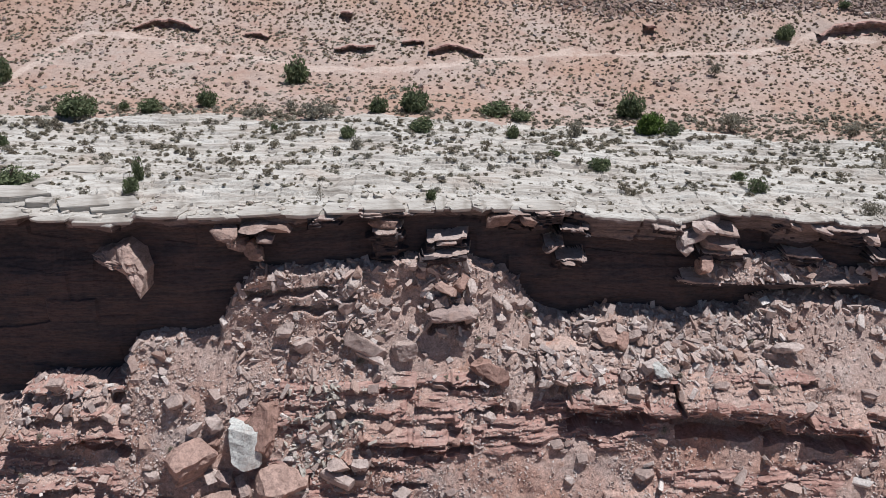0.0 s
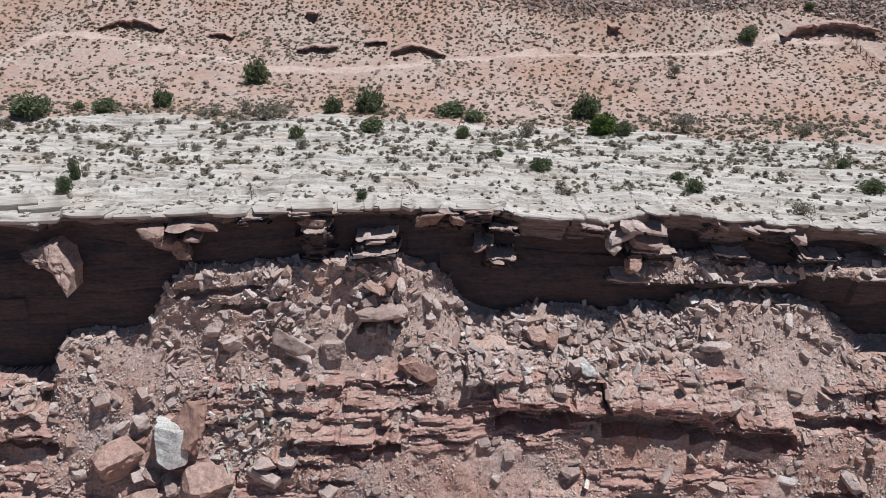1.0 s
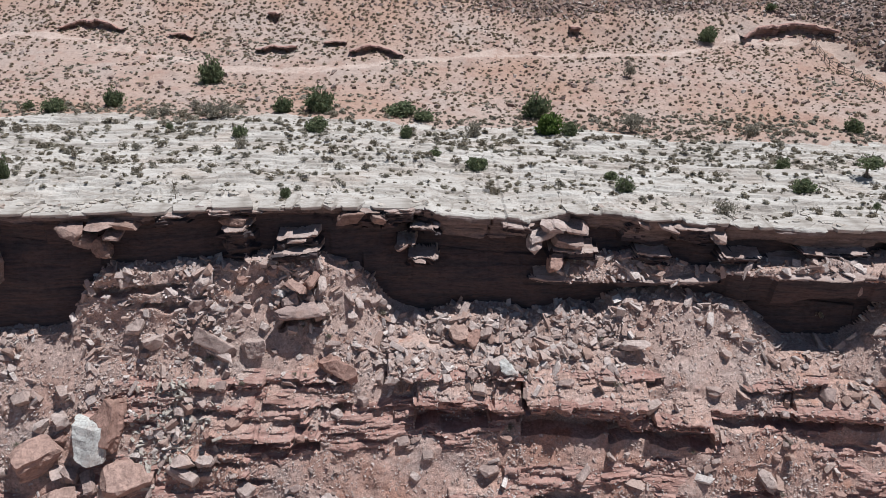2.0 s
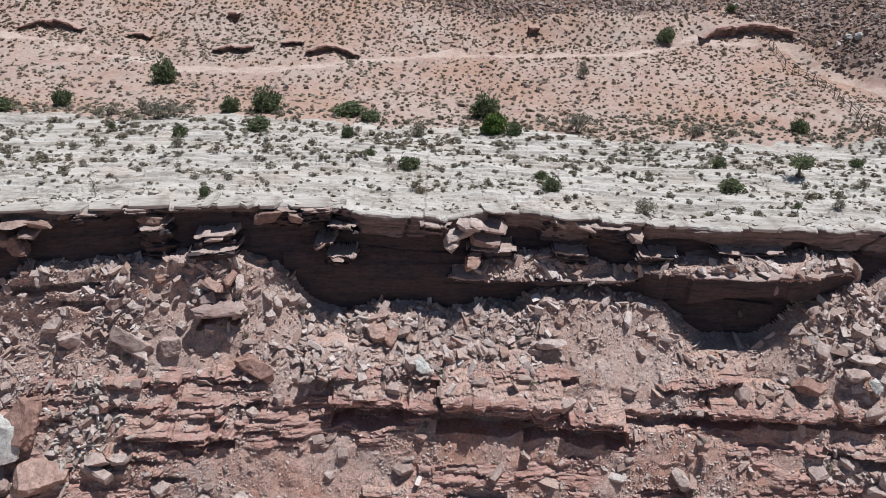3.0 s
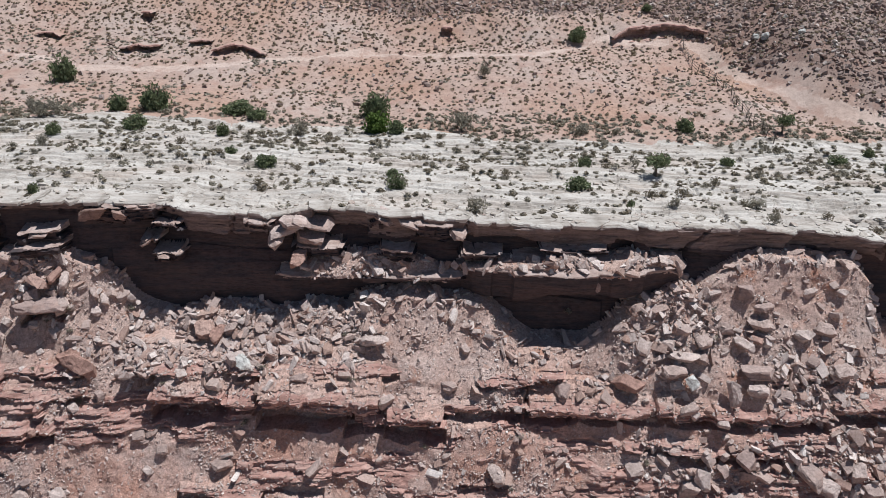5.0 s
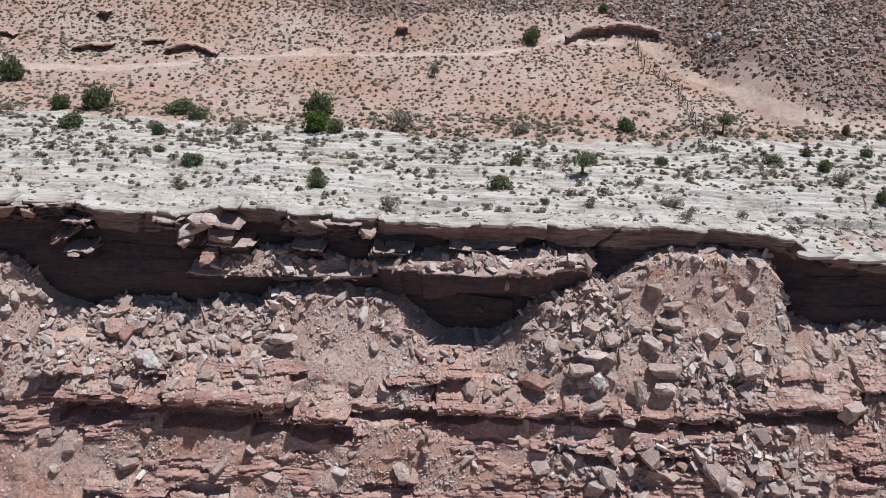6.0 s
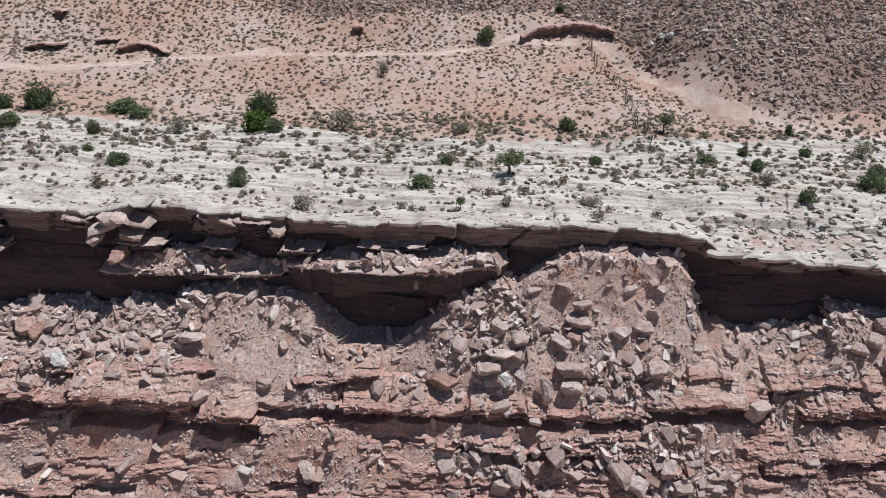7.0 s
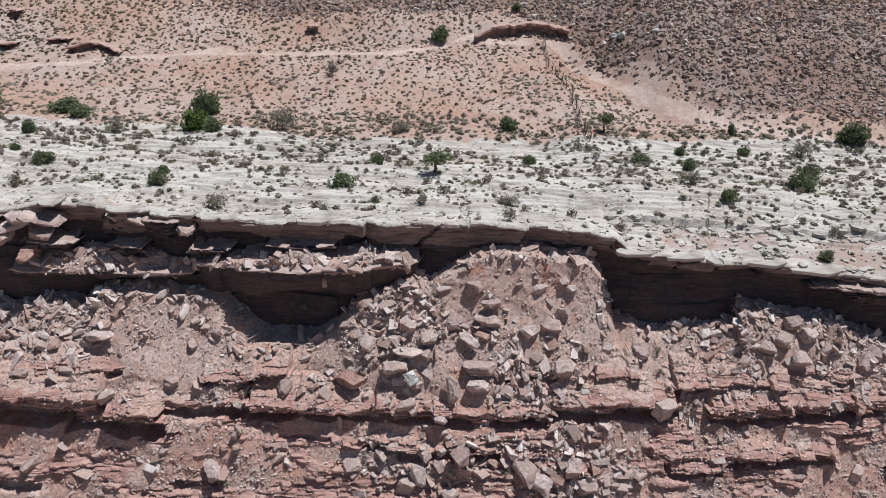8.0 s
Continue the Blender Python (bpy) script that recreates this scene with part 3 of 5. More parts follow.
def build_ground():
    u = np.concatenate((np.linspace(-420, -60, 14), np.linspace(-56, -47, 10), np.arange(-46, 104.01, 0.195), np.linspace(105, 114, 10), np.linspace(118, 480, 14)))
    n = len(u)
    uc = np.clip(u, -46, 104)
    # the steep face, evenly stepped along its own length
    fine, rows = 760, 400
    v = np.linspace(0, 1, fine)
    zz = -26 + v[:, None] * (rim_z(uc)[None] + 26)
    xx = np.broadcast_to(uc[None], zz.shape)
    yy, what = cliff(xx, zz)
    fy, fz, fw = np.empty((rows, n)), np.empty((rows, n)), np.empty((rows, n), int)
    ds = np.hypot(np.diff(yy, axis=0), np.diff(zz, axis=0))
    ds = np.minimum(ds, 0.35)
    kernel = np.hanning(43)[1:-1] / np.hanning(43).sum()
    for _ in range(2):
        ds = np.apply_along_axis(lambda r: np.convolve(np.pad(r, 20, mode="edge"), kernel, "valid"), 1, ds)
    level = np.concatenate((np.zeros((1, n)), np.cumsum(ds, axis=0)))
    for i in range(n):
        q = np.interp(np.linspace(0, level[-1, i], rows), level[:, i], np.arange(fine))
        fy[:, i], fz[:, i] = np.interp(q, np.arange(fine), yy[:, i]), np.interp(q, np.arange(fine), zz[:, i])
        fw[:, i] = what[np.round(q).astype(int), i]
    # below it the canyon side runs out
    down = np.array((-700, -250, -90, -40, -10, 10, 20, 28, 34, 38, 41))[:, None]
    dz = np.interp(down, (-700, -10, 20, 42.7), (-60, -58, -44, -26)) + 0.5 * fbm(uc[None] / 5, down / 5, 161) * (down < 41)
    dy = np.broadcast_to(down, (len(down), n)) + 0 * dz
    # above it the flat and the hill
    along = np.concatenate((np.arange(0.15, 40, 0.22), np.arange(40, 88, 0.36), np.array((90, 93, 97, 104, 115, 135, 170, 220, 300, 420, 640))))[:, None]
    ty = fy[-1][None] + along
    spread = 1 + 0.5 * np.clip((ty - 60) / 78, 0, 1)
    tx = 28.5 + (u[None] - 28.5) * spread
    tz = top_z(tx, ty)
    lip = smooth(0.0, 1.4, along)
    tz = fz[-1][None] * (1 - lip) + tz * lip
    tw = np.where(ty > back_y(tx) - 1.2 + 1.5 * fbm(tx / 2.5, ty / 2.5, 163), 4, 3)
    tw = np.where((tw == 4) & (grey_flank(tx, ty) > 0.5), 5, tw)
    tw = np.where((tw == 3) & (tx > 72.5) & (along > 1.2) & (along < 6.4 + 2.0 * fbm(tx / 4, ty / 4, 183)) & (fbm(tx / 5, ty / 3, 184) < 0.18), 8, tw)
    tw = np.where((tw >= 4) & (tw < 8) & (track_gap(tx, ty) < 0), 7, tw)
    x = np.concatenate((np.broadcast_to(u, dy.shape), np.broadcast_to(u, fy.shape), tx))
    y, z = np.concatenate((dy, fy, ty)), np.concatenate((dz, fz, tz))
    w = np.concatenate((np.zeros(dy.shape, int), fw, tw))
    r = len(x)
    idx = np.arange(r * n).reshape(r, n)
    faces = np.stack((idx[:-1, :-1], idx[:-1, 1:], idx[1:, 1:], idx[1:, :-1]), -1).reshape(-1, 4)
    me = mesh_of("ground", np.stack((x, y, z), -1).reshape(-1, 3), faces, (SCREE, LEDGE, SHADED_WALL, RIMROCK, HILL, FLANK, LIT_BED, SAND, GRAVEL, CAP), w[:-1, :-1].ravel())
    tagged(new("ground", me), "red sandstone canyon side with pale rimrock and sandy hill", "ground", kind="structure")
    return u, fy, fz, fw


GROUND_U, FACE_Y, FACE_Z, FACE_W = build_ground()


def face_at(x, z):
    """y of the built canyon side at x, at height z (lowest match)."""
    i = np.clip(np.searchsorted(GROUND_U, x), 0, len(GROUND_U) - 1)
    return np.array([np.interp(zz, np.maximum.accumulate(FACE_Z[:, k]), FACE_Y[:, k]) for k, zz in zip(np.atleast_1d(i), np.atleast_1d(z))])


# ---- stones ----
def rough_box(rng, bm, size, jitter, extra):
    """Corner points of a broken block, knocked about, and its hull."""
    shear = rng.uniform(-0.35, 0.35, 2)
    for cx in (-1, 1):
        for cy in (-1, 1):
            for cz in (-1, 1):
                p = np.array((cx, cy, cz)) * (1 - jitter * rng.random(3) ** 1.5)
                bm.verts.new(((p[0] + shear[0] * p[2]) * size[0] * 0.5, (p[1] + shear[1] * p[0]) * size[1] * 0.5, p[2] * size[2] * 0.5))
    for _ in range(extra):
        p = rng.uniform(-0.9, 0.9, 3)
        p[int(rng.integers(3))] = rng.choice((-1.12, 1.12))
        bm.verts.new([p[k] * size[k] * 0.5 for k in range(3)])
    out = bmesh.ops.convex_hull(bm, input=bm.verts)
    bmesh.ops.delete(bm, geom=list({g for g in out["geom_interior"] + out["geom_unused"] if isinstance(g, bmesh.types.BMVert)}), context="VERTS")


def stone_shape(rng, flat, extra=1):
    """A small angular stone."""
    bm = bmesh.new()
    rough_box(rng, bm, (1.0, rng.uniform(0.5, 0.85), flat), 0.55, extra)
    return arrays(bm)


def boulder_mesh(name, rng, size, mat, extra=5, passes=2, cuts=4):
    """A broken block with chipped edges, bedding cracks and slightly uneven faces."""
    bm = bmesh.new()
    rough_box(rng, bm, size, 0.48, extra)
    for _ in range(cuts):
        d = Vector(rng.normal(0, 1, 3) * np.array((1, 1, 0.7))).normalized()
        reach = max((d.x * p.co.x + d.y * p.co.y + d.z * p.co.z) for p in bm.verts)
        bmesh.ops.bisect_plane(bm, geom=bm.verts[:] + bm.edges[:] + bm.faces[:], plane_co=d * reach * rng.uniform(0.62, 0.86), plane_no=d, clear_outer=True)
    out = bmesh.ops.convex_hull(bm, input=bm.verts)
    bmesh.ops.delete(bm, geom=list({g for g in out["geom_interior"] + out["geom_unused"] if isinstance(g, bmesh.types.BMVert)}), context="VERTS")
    bmesh.ops.dissolve_limit(bm, angle_limit=radians(9), verts=bm.verts, edges=bm.edges)
    bmesh.ops.bevel(bm, geom=list(bm.edges), offset=0.03 * min(size), segments=1, affect="EDGES", clamp_overlap=True)
    bmesh.ops.triangulate(bm, faces=bm.faces)
    for _ in range(passes + (max(size) > 1.4)):
        bmesh.ops.subdivide_edges(bm, edges=[e for e in bm.edges if e.calc_length() > max(0.09 * max(size), 0.16)], cuts=1, use_grid_fill=True)
        bmesh.ops.triangulate(bm, faces=bm.faces)
    off = Vector((size[0] * 7, 3 * size[1], 5 * size[2]))
    for p in bm.verts:
        q = Vector(p.co)
        course = math.floor(q.z / (0.28 * size[2]) + 0.5 * noise.noise(q * 0.8 / max(size) + off))
        step = noise.cell_vector(Vector((course, 3, 1)) + off)
        p.co += noise.noise_vector(q * 2.5 / max(size) + off) * 0.09 * min(size) + noise.noise_vector(q * 9 / max(size) + off) * 0.05 * min(size) + noise.noise_vector(q * 4.5 + off) * 0.03
        p.co += Vector((step.x - 0.5, step.y - 0.5, 0)) * 0.14 * min(size)
    v, f = arrays(bm)
    return mesh_of(name, v, f, (mat,))


def top_of(x):
    return curve(TALUS_TOP, x)


def build_rubble():
    rng = np.random.default_rng(11)
    plain = [stone_shape(rng, flat, 0) for flat in (0.75, 0.6, 0.5, 0.45, 0.4, 0.35, 0.3, 0.25)]
    broken = [stone_shape(rng, flat, 2) for flat in (0.8, 0.65, 0.55, 0.5, 0.42, 0.36, 0.3, 0.24)]
    on_scree = (FACE_W[:-1] <= 1) & (np.abs(np.diff(FACE_Y, axis=0)) < 0.6)
    rows, cols = np.where(on_scree & (GROUND_U[None] > -46) & (GROUND_U[None] < 104))
    x, y, z = GROUND_U[cols], FACE_Y[rows, cols], FACE_Z[rows, cols]
    # more stones in the chutes and under the wall, fewer on bare earth
    dens = smooth(-0.16, 0.30, fbm(x / 4, z / 7, 201, 4) + 0.05) * np.where(FACE_W[rows, cols] == 1, 0.35, 1)
    slope = FACE_Z[np.minimum(rows + 1, len(FACE_Z) - 1), cols] - z
    dens = dens * np.where(slope < 0.02, 0.3, 1) + 0.10
    mounds = np.exp(-((x + 2) / 9) ** 2 - ((z + 7.5) / 3.5) ** 2) + 0.75 * np.exp(-((x - 59) / 9) ** 2 - ((z + 11) / 4.5) ** 2) + 0.35 * np.exp(-((x - 62) / 13) ** 2 - ((z + 20) / 3) ** 2) + 0.7 * np.exp(-((x - 22) / 9) ** 2 - ((z + 10.5) / 1.8) ** 2) + 0.35 * np.exp(-((x - 87) / 4) ** 2 - ((z + 11) / 3) ** 2) + 0.8 * np.exp(-((x + 9) / 3) ** 2 - ((z + 18) / 3) ** 2)
    heap = np.exp(-((x - 9) / 5) ** 2 - ((z + 12) / 2.2) ** 2) + np.exp(-((x - 20) / 6) ** 2 - ((z + 11.6) / 1.4) ** 2)
    dens, mounds = np.maximum(dens, 0.8 * heap), mounds + 0.7 * heap
    coarse = dens * (0.25 + 1.2 * np.clip(mounds, 0, 1)) + 1.2 * np.where(z > top_of(x) - 0.4, 0.3, 0)
    coarse = coarse * np.where((z < -15.5) & (np.abs(x - 62) > 14), 0.55, 1)
    pale_heap = np.exp(-((x + 9.4) / 2.4) ** 2 - ((z + 16.2) / 2.8) ** 2) + 0.5 * np.exp(-((x + 12.2) / 1.6) ** 2 - ((z + 18.5) / 1.5) ** 2)
    for count, low, high, power, weight, name, label in ((60000, 0.06, 0.21, 1.3, dens + 0.35, "fine_rubble", "small broken stones scattered over the red scree"), (10500, 0.15, 0.95, 2.4, coarse ** 1.5, "coarse_rubble", "angular grey-pink sandstone rubble on the scree slope"), (420, 0.10, 0.6, 1.8, pale_heap, "pale_rubble", "whitish broken stones heaped beside the big boulders")):
        pick = rng.choice(len(x), count, p=weight / weight.sum())
        s = low * (high / low) ** (rng.random(count) ** power)
        place = np.stack((x[pick] + rng.normal(0, 0.1, count), y[pick] - s * 0.10, z[pick] + s * 0.12 + rng.uniform(-0.03, 0.05, count)), -1)
        size = s[:, None] * np.stack((rng.uniform(0.8, 1.8, count), rng.uniform(0.7, 1.4, count), rng.uniform(0.5, 1.3, count)), -1)
        shapes = plain if name == "fine_rubble" else broken
        v, f = scatter(shapes, rng.integers(0, len(shapes), count), place, size, np.array(Matrix.Rotation(radians(30), 3, "X"))[None] @ spins(rng, count, 24))
        tagged(new(name, mesh_of(name, v, f, (PALE if name == "pale_rubble" else RUBBLE,))), label, "rubble", kind="stuff")


build_rubble()


# ---- plants ----
def leaf_cloud(rng, count, leaf, blobs, spread, flat=0.8, shell=0.0):
    """Leaf blades in clumps inside a low dome one metre wide: triangles."""
    centres = rng.normal(0, 1, (blobs, 3))
    centres /= np.linalg.norm(centres, axis=1)[:, None]
    centres *= rng.uniform(0.12, spread, blobs)[:, None]
    centres[:, 2] = np.abs(centres[:, 2]) * flat + 0.12
    rad = rng.uniform(0.10, 0.24, blobs)
    k = rng.integers(0, blobs, count)
    d = rng.normal(0, 1, (count, 3))
    d /= np.linalg.norm(d, axis=1)[:, None]
    at = centres[k] + d * (rad[k] * rng.uniform(0.55, 1.0, count) ** 0.5)[:, None]
    at[:, 2] = np.maximum(at[:, 2], 0.02)
    a = rng.normal(0, 1, (count, 3)) + d * 0.4
    out = at - np.array((0, 0, 0.05))
    out /= np.linalg.norm(out, axis=1)[:, None]
    a -= shell * out * np.sum(a * out, axis=1)[:, None]
    a /= np.linalg.norm(a, axis=1)[:, None]
    b = np.cross(a, (1 - shell) * rng.normal(0, 1, (count, 3)) + shell * out * 2)
    b /= np.linalg.norm(b, axis=1)[:, None]
    s = leaf * rng.uniform(0.6, 1.4, count)[:, None]
    v = np.stack((at - a * s * 0.5 - b * s * 0.35, at - a * s * 0.5 + b * s * 0.35, at + a * s * 0.7), 1).reshape(-1, 3)
    return v, np.arange(count * 3).reshape(-1, 3)


def build_scrub():
    rng = np.random.default_rng(21)
    small = [leaf_cloud(rng, 50, 0.25, 7, 0.30, 0.9, 0.6) for _ in range(6)]
    tiny = [leaf_cloud(rng, 24, 0.36, 5, 0.26, 0.9, 0.75) for _ in range(5)]
    # on the rimrock, in cracks and patches of blown sand
    def sow(n, x0, x1, y0, y1, s):
        x, y = rng.uniform(x0, x1, n * 6), rng.uniform(y0, y1, n * 6)
        half = 45 + 0.52 * (y - 58)
        keep = (np.abs(x - 28.5) < 30 + half) & (rng.random(n * 6) < smooth(-0.45, 0.3, fbm(x / 5, y / 2.2, s, 3)))
        return x[keep][:n], y[keep][:n]

    x, y = sow(6700, -70, 130, 57.5, 99, 211)
    ok = (y > curve(RIM_Y, x) + 0.9) & (rng.random(len(x)) < 0.35 + 0.65 * smooth(58, 68, y))
    x, y = x[ok], y[ok]
    n = len(x)
    s = (0.30 + 0.75 * rng.random(n) ** 2.0) * (1 + 0.3 * smooth(70, 88, y))
    size = np.stack((s, s, s * rng.uniform(0.6, 0.95, n)), -1)
    place = np.stack((x, y, top_z(x, y) - 0.03), -1)
    half = rng.random(n) < 0.45
    for pick, name, mat, label in ((half, "sagebrush", SAGE, "low grey-green sagebrush clumps on pale rimrock"), (~half, "blackbrush", SCRUB, "low dark dry brush clumps on pale rimrock")):
        v, f = scatter(small, rng.integers(0, 6, pick.sum()), place[pick], size[pick], spins(rng, pick.sum(), 6))
        tagged(new(name, mesh_of(name, v, f, (mat,))), label, "shrubs", kind="stuff")
    # over the hill
    gx, gy = np.meshgrid(np.arange(-92, 152, 1.02), np.arange(88, 160, 1.1))
    x, y = (gx + rng.uniform(-0.5, 0.5, gx.shape)).ravel(), (gy + rng.uniform(-0.5, 0.5, gx.shape)).ravel()
    x, y = np.concatenate((x, rng.uniform(-95, 152, 6500))), np.concatenate((y, rng.uniform(119, 158, 6500)))
    open_sand = smooth(0.05, 0.30, fbm(x / 14, y / 5, 216, 4)) * 0.6 * smooth(128, 118, y)
    ok = (y > back_y(x) + 0.5) & (np.abs(x - 28.5) < 78 + 0.5 * (y - 58)) & (rng.random(len(x)) < 0.9 - open_sand) & (track_gap(x, y) > 0.3)
    x, y = x[ok], y[ok]
    n = len(x)
    s = 0.38 + 0.62 * rng.random(n) ** 1.8
    size = np.stack((s, s, s * rng.uniform(0.65, 1.0, n)), -1)
    place = np.stack((x, y, top_z(x, y) - 0.04), -1)
    v, f = scatter(tiny, rng.integers(0, 5, n), place, size, spins(rng, n, 6))
    tagged(new("hillside_scrub", mesh_of("hillside_scrub", v, f, (HILL_SCRUB,))), "scattered round dry scrub over the red sandy hill", "shrubs", kind="stuff")
    # pale sage in the hollows at the hill's foot
    x, y = rng.uniform(-80, 140, 9000), rng.uniform(88, 128, 9000)
    ok = (y > back_y(x) - 1) & (fbm(x / 7, y / 4, 217, 3) > 0.16)
    x, y = x[ok], y[ok]
    n = len(x)
    s = 0.4 + 0.6 * rng.random(n)
    place = np.stack((x, y, top_z(x, y) - 0.04), -1)
    v, f = scatter(tiny, rng.integers(0, 5, n), place, np.stack((s, s, s * 0.6), -1), spins(rng, n, 6))
    tagged(new("hillside_sage", mesh_of("hillside_sage", v, f, (SAGE,))), "pale grey-green sage patches at the foot of the hill", "shrubs", kind="stuff")


build_scrub()


def build_hill_stones():
    rng = np.random.default_rng(31)
    shapes = [stone_shape(rng, flat, 1) for flat in (0.9, 0.75, 0.6, 0.5)]
    n = 90000
    x, y = rng.uniform(-90, 156, n), rng.uniform(100, 160, n)
    ok = (rng.random(n) < grey_flank(x, y) * 0.9 + 0.04) & (track_gap(x, y) > 0)
    x, y = x[ok], y[ok]
    n = len(x)
    s = 0.15 * (0.85 / 0.15) ** (rng.random(n) ** 2.0)
    place = np.stack((x, y, top_z(x, y) + 0.1 * s), -1)
    v, f = scatter(shapes, rng.integers(0, 4, n), place, s[:, None] * rng.uniform(0.7, 1.4, (n, 3)), spins(rng, n, 20))
    tagged(new("hill_rubble", mesh_of("hill_rubble", v, f, (HILL_STONE,))), "grey-brown boulder rubble covering the steep hill flank", "rubble", kind="stuff")


build_hill_stones()


def hill_boulder(x, y, w, d, h, mat, label, seed):
    ob = new("boulder", boulder_mesh("boulder", np.random.default_rng(seed), (w, d, h), mat))
    ob.matrix_basis = Matrix.Translation((x, y, float(top_z(np.array([x]), np.array([y]))[0]) + 0.25 * h)) @ pose(0, 0, 0, 12, -6, seed * 37 % 360)
    tagged(ob, label, "boulder", "boulders on the hill")


for k, (x, y, w, pale) in enumerate(((86.9, 122.5, 2.3, 1), (85.7, 123.6, 1.8, 1), (91.6, 120.4, 1.5, 1), (99.6, 117, 1.6, 0), (105.5, 115.8, 2.0, 0), (111.1, 119, 1.8, 0), (96.2, 123.2, 1.6, 0), (118.2, 115.4, 1.6, 0), (95.3, 111.8, 1.5, 0), (96.8, 110.6, 1.2, 0), (119.1, 124.1, 2.2, 0), (106.7, 127.5, 1.9, 0), (81.9, 131.5, 1.4, 0), (60, 138.4, 1.5, 0))):
    hill_boulder(x, y, 0.75 * w, w * 0.6, w * 0.5, PALE_BOULDER if pale else BOULDER, "pale sandstone boulder resting on the grey hill flank" if pale else "brown sandstone boulder resting on the grey hill flank", 600 + k)


# ---- fallen blocks ----
def put(ob, x, z, out, theta, roll, y=None):
    """Rest a block on the canyon side: theta leans it back with the slope, roll turns it in the slope's plane."""
    y = float(face_at(x, z)[0]) if y is None else y
    ob.matrix_basis = Matrix.Translation((x, y - out, z)) @ Matrix.Rotation(radians(theta), 4, "X") @ Matrix.Rotation(radians(roll), 4, "Z")
    return ob


def boulder(x, z, w, d, h, theta, roll, mat, label, seed, out=None, cuts=4):
    """One fallen block, w wide, d up the slope, h thick."""
    rng = np.random.default_rng(seed)
    ob = new("boulder", boulder_mesh("boulder", rng, (0.88 * w, 0.88 * d, 0.88 * h), mat, cuts=cuts))
    put(ob, x, z, 0.22 * h if out is None else out, theta if theta > 57 else 0.6 * theta, roll)
    return tagged(ob, label, "boulder", "fallen blocks on the scree")


GREY_L = "angular grey-pink sandstone block fallen on the scree"
SLAB_L = "thick tilted grey sandstone slab lying on the scree"
RED_L = "broken red sandstone boulder on the scree"
boulder(-15.9, -17.0, 2.5, 5.4, 1.7, 66, 2, PALE_BOULDER, "whitish upright sandstone boulder with a smooth face", 301, 1.0, 8)
boulder(-14.7, -16.0, 2.8, 5.4, 2.6, 58, -8, RED_BOULDER, "tall pinkish sandstone boulder behind the whitish one", 302, 0.2, 9)
boulder(-13.0, -20.0, 5.2, 3.8, 2.8, 45, 12, RED_BOULDER, "big rounded pink sandstone boulder low on the scree", 303, 0.6, 12)
boulder(-19.9, -18.0, 4.6, 2.9, 2.4, 40, 22, RED_BOULDER, RED_L, 304, 0.5, 8)
boulder(-17.6, -19.6, 1.7, 1.5, 1.2, 40, -10, BOULDER, GREY_L, 305)
boulder(-16.0, -19.9, 1.1, 2.4, 0.9, 50, 20, BOULDER, GREY_L, 306)
boulder(-18.2, -21.2, 3.6, 2.2, 1.8, 40, 8, RED_BOULDER, RED_L, 307)
boulder(-8.4, -19.6, 4.6, 1.1, 1.0, 35, -27, BOULDER, "long squared dark sandstone beam lying on the scree", 308, 0.6)
boulder(-8.6, -18.6, 1.8, 1.4, 1.0, 40, 30, BOULDER, GREY_L, 309, 0.8)
boulder(-6.6, -18.5, 1.6, 1.1, 0.9, 40, -12, BOULDER, GREY_L, 310, 0.5)
boulder(-10.4, -15.6, 0.9, 1.1, 0.5, 55, 25, PALE_BOULDER, "small whitish stone slab on the scree", 311)
boulder(-6.2, -10.7, 4.4, 1.7, 0.9, 68, -30, BOULDER, SLAB_L, 312, 0.45)
boulder(-5.9, -11.4, 3.6, 0.7, 0.6, 48, -30, BOULDER, SLAB_L, 313, 0.5)
boulder(-3.1, -10.9, 2.5, 2.1, 1.1, 78, -5, BOULDER, "squared flat-faced grey sandstone block on the scree", 314, 0.5)
boulder(0.4, -6.4, 3.2, 1.3, 1.1, 40, -38, RED_BOULDER, "orange-red sandstone slab leaning on the scree mound", 315, 0.6)
boulder(1.5, -6.0, 1.5, 1.8, 0.8, 45, -30, RED_BOULDER, RED_L, 316, 0.7)
boulder(2.3, -6.4, 0.9, 1.9, 0.8, 40, 10, BOULDER, GREY_L, 317, 0.5)
boulder(-0.4, -7.6, 1.6, 1.5, 0.9, 60, 10, BOULDER, GREY_L, 318, 0.7)
boulder(0.5, -8.0, 4.4, 2.6, 0.8, 8, 2, BOULDER, "jutting flat sandstone slab shading a dark hollow", 319, 1.0)
boulder(2.3, -8.2, 1.3, 1.5, 1.1, 50, 20, BOULDER, GREY_L, 320, 0.7)
boulder(-0.1, -9.8, 1.4, 0.9, 0.7, 40, -20, BOULDER, GREY_L, 321, 0.4)
boulder(3.2, -12.0, 1.8, 1.8, 0.9, 50, -38, RED_BOULDER, RED_L, 322, 0.4)
boulder(4.2, -12.4, 3.6, 1.6, 1.1, 66, -36, RED_BOULDER, "long reddish sandstone slab tilted down the scree", 323, 0.6)
boulder(4.6, -7.6, 0.7, 2.1, 0.6, 45, 22, BOULDER, SLAB_L, 324)
boulder(5.5, -8.2, 0.7, 1.9, 0.6, 45, 20, BOULDER, SLAB_L, 325)
boulder(4.9, -9.0, 0.8, 1.1, 0.6, 45, 15, BOULDER, GREY_L, 326)
boulder(3.6, -5.0, 2.2, 0.9, 0.5, 25, -25, BOULDER, SLAB_L, 327, 0.4)
boulder(8.0, -10.6, 0.7, 1.4, 0.6, 45, -8, BOULDER, GREY_L, 328)
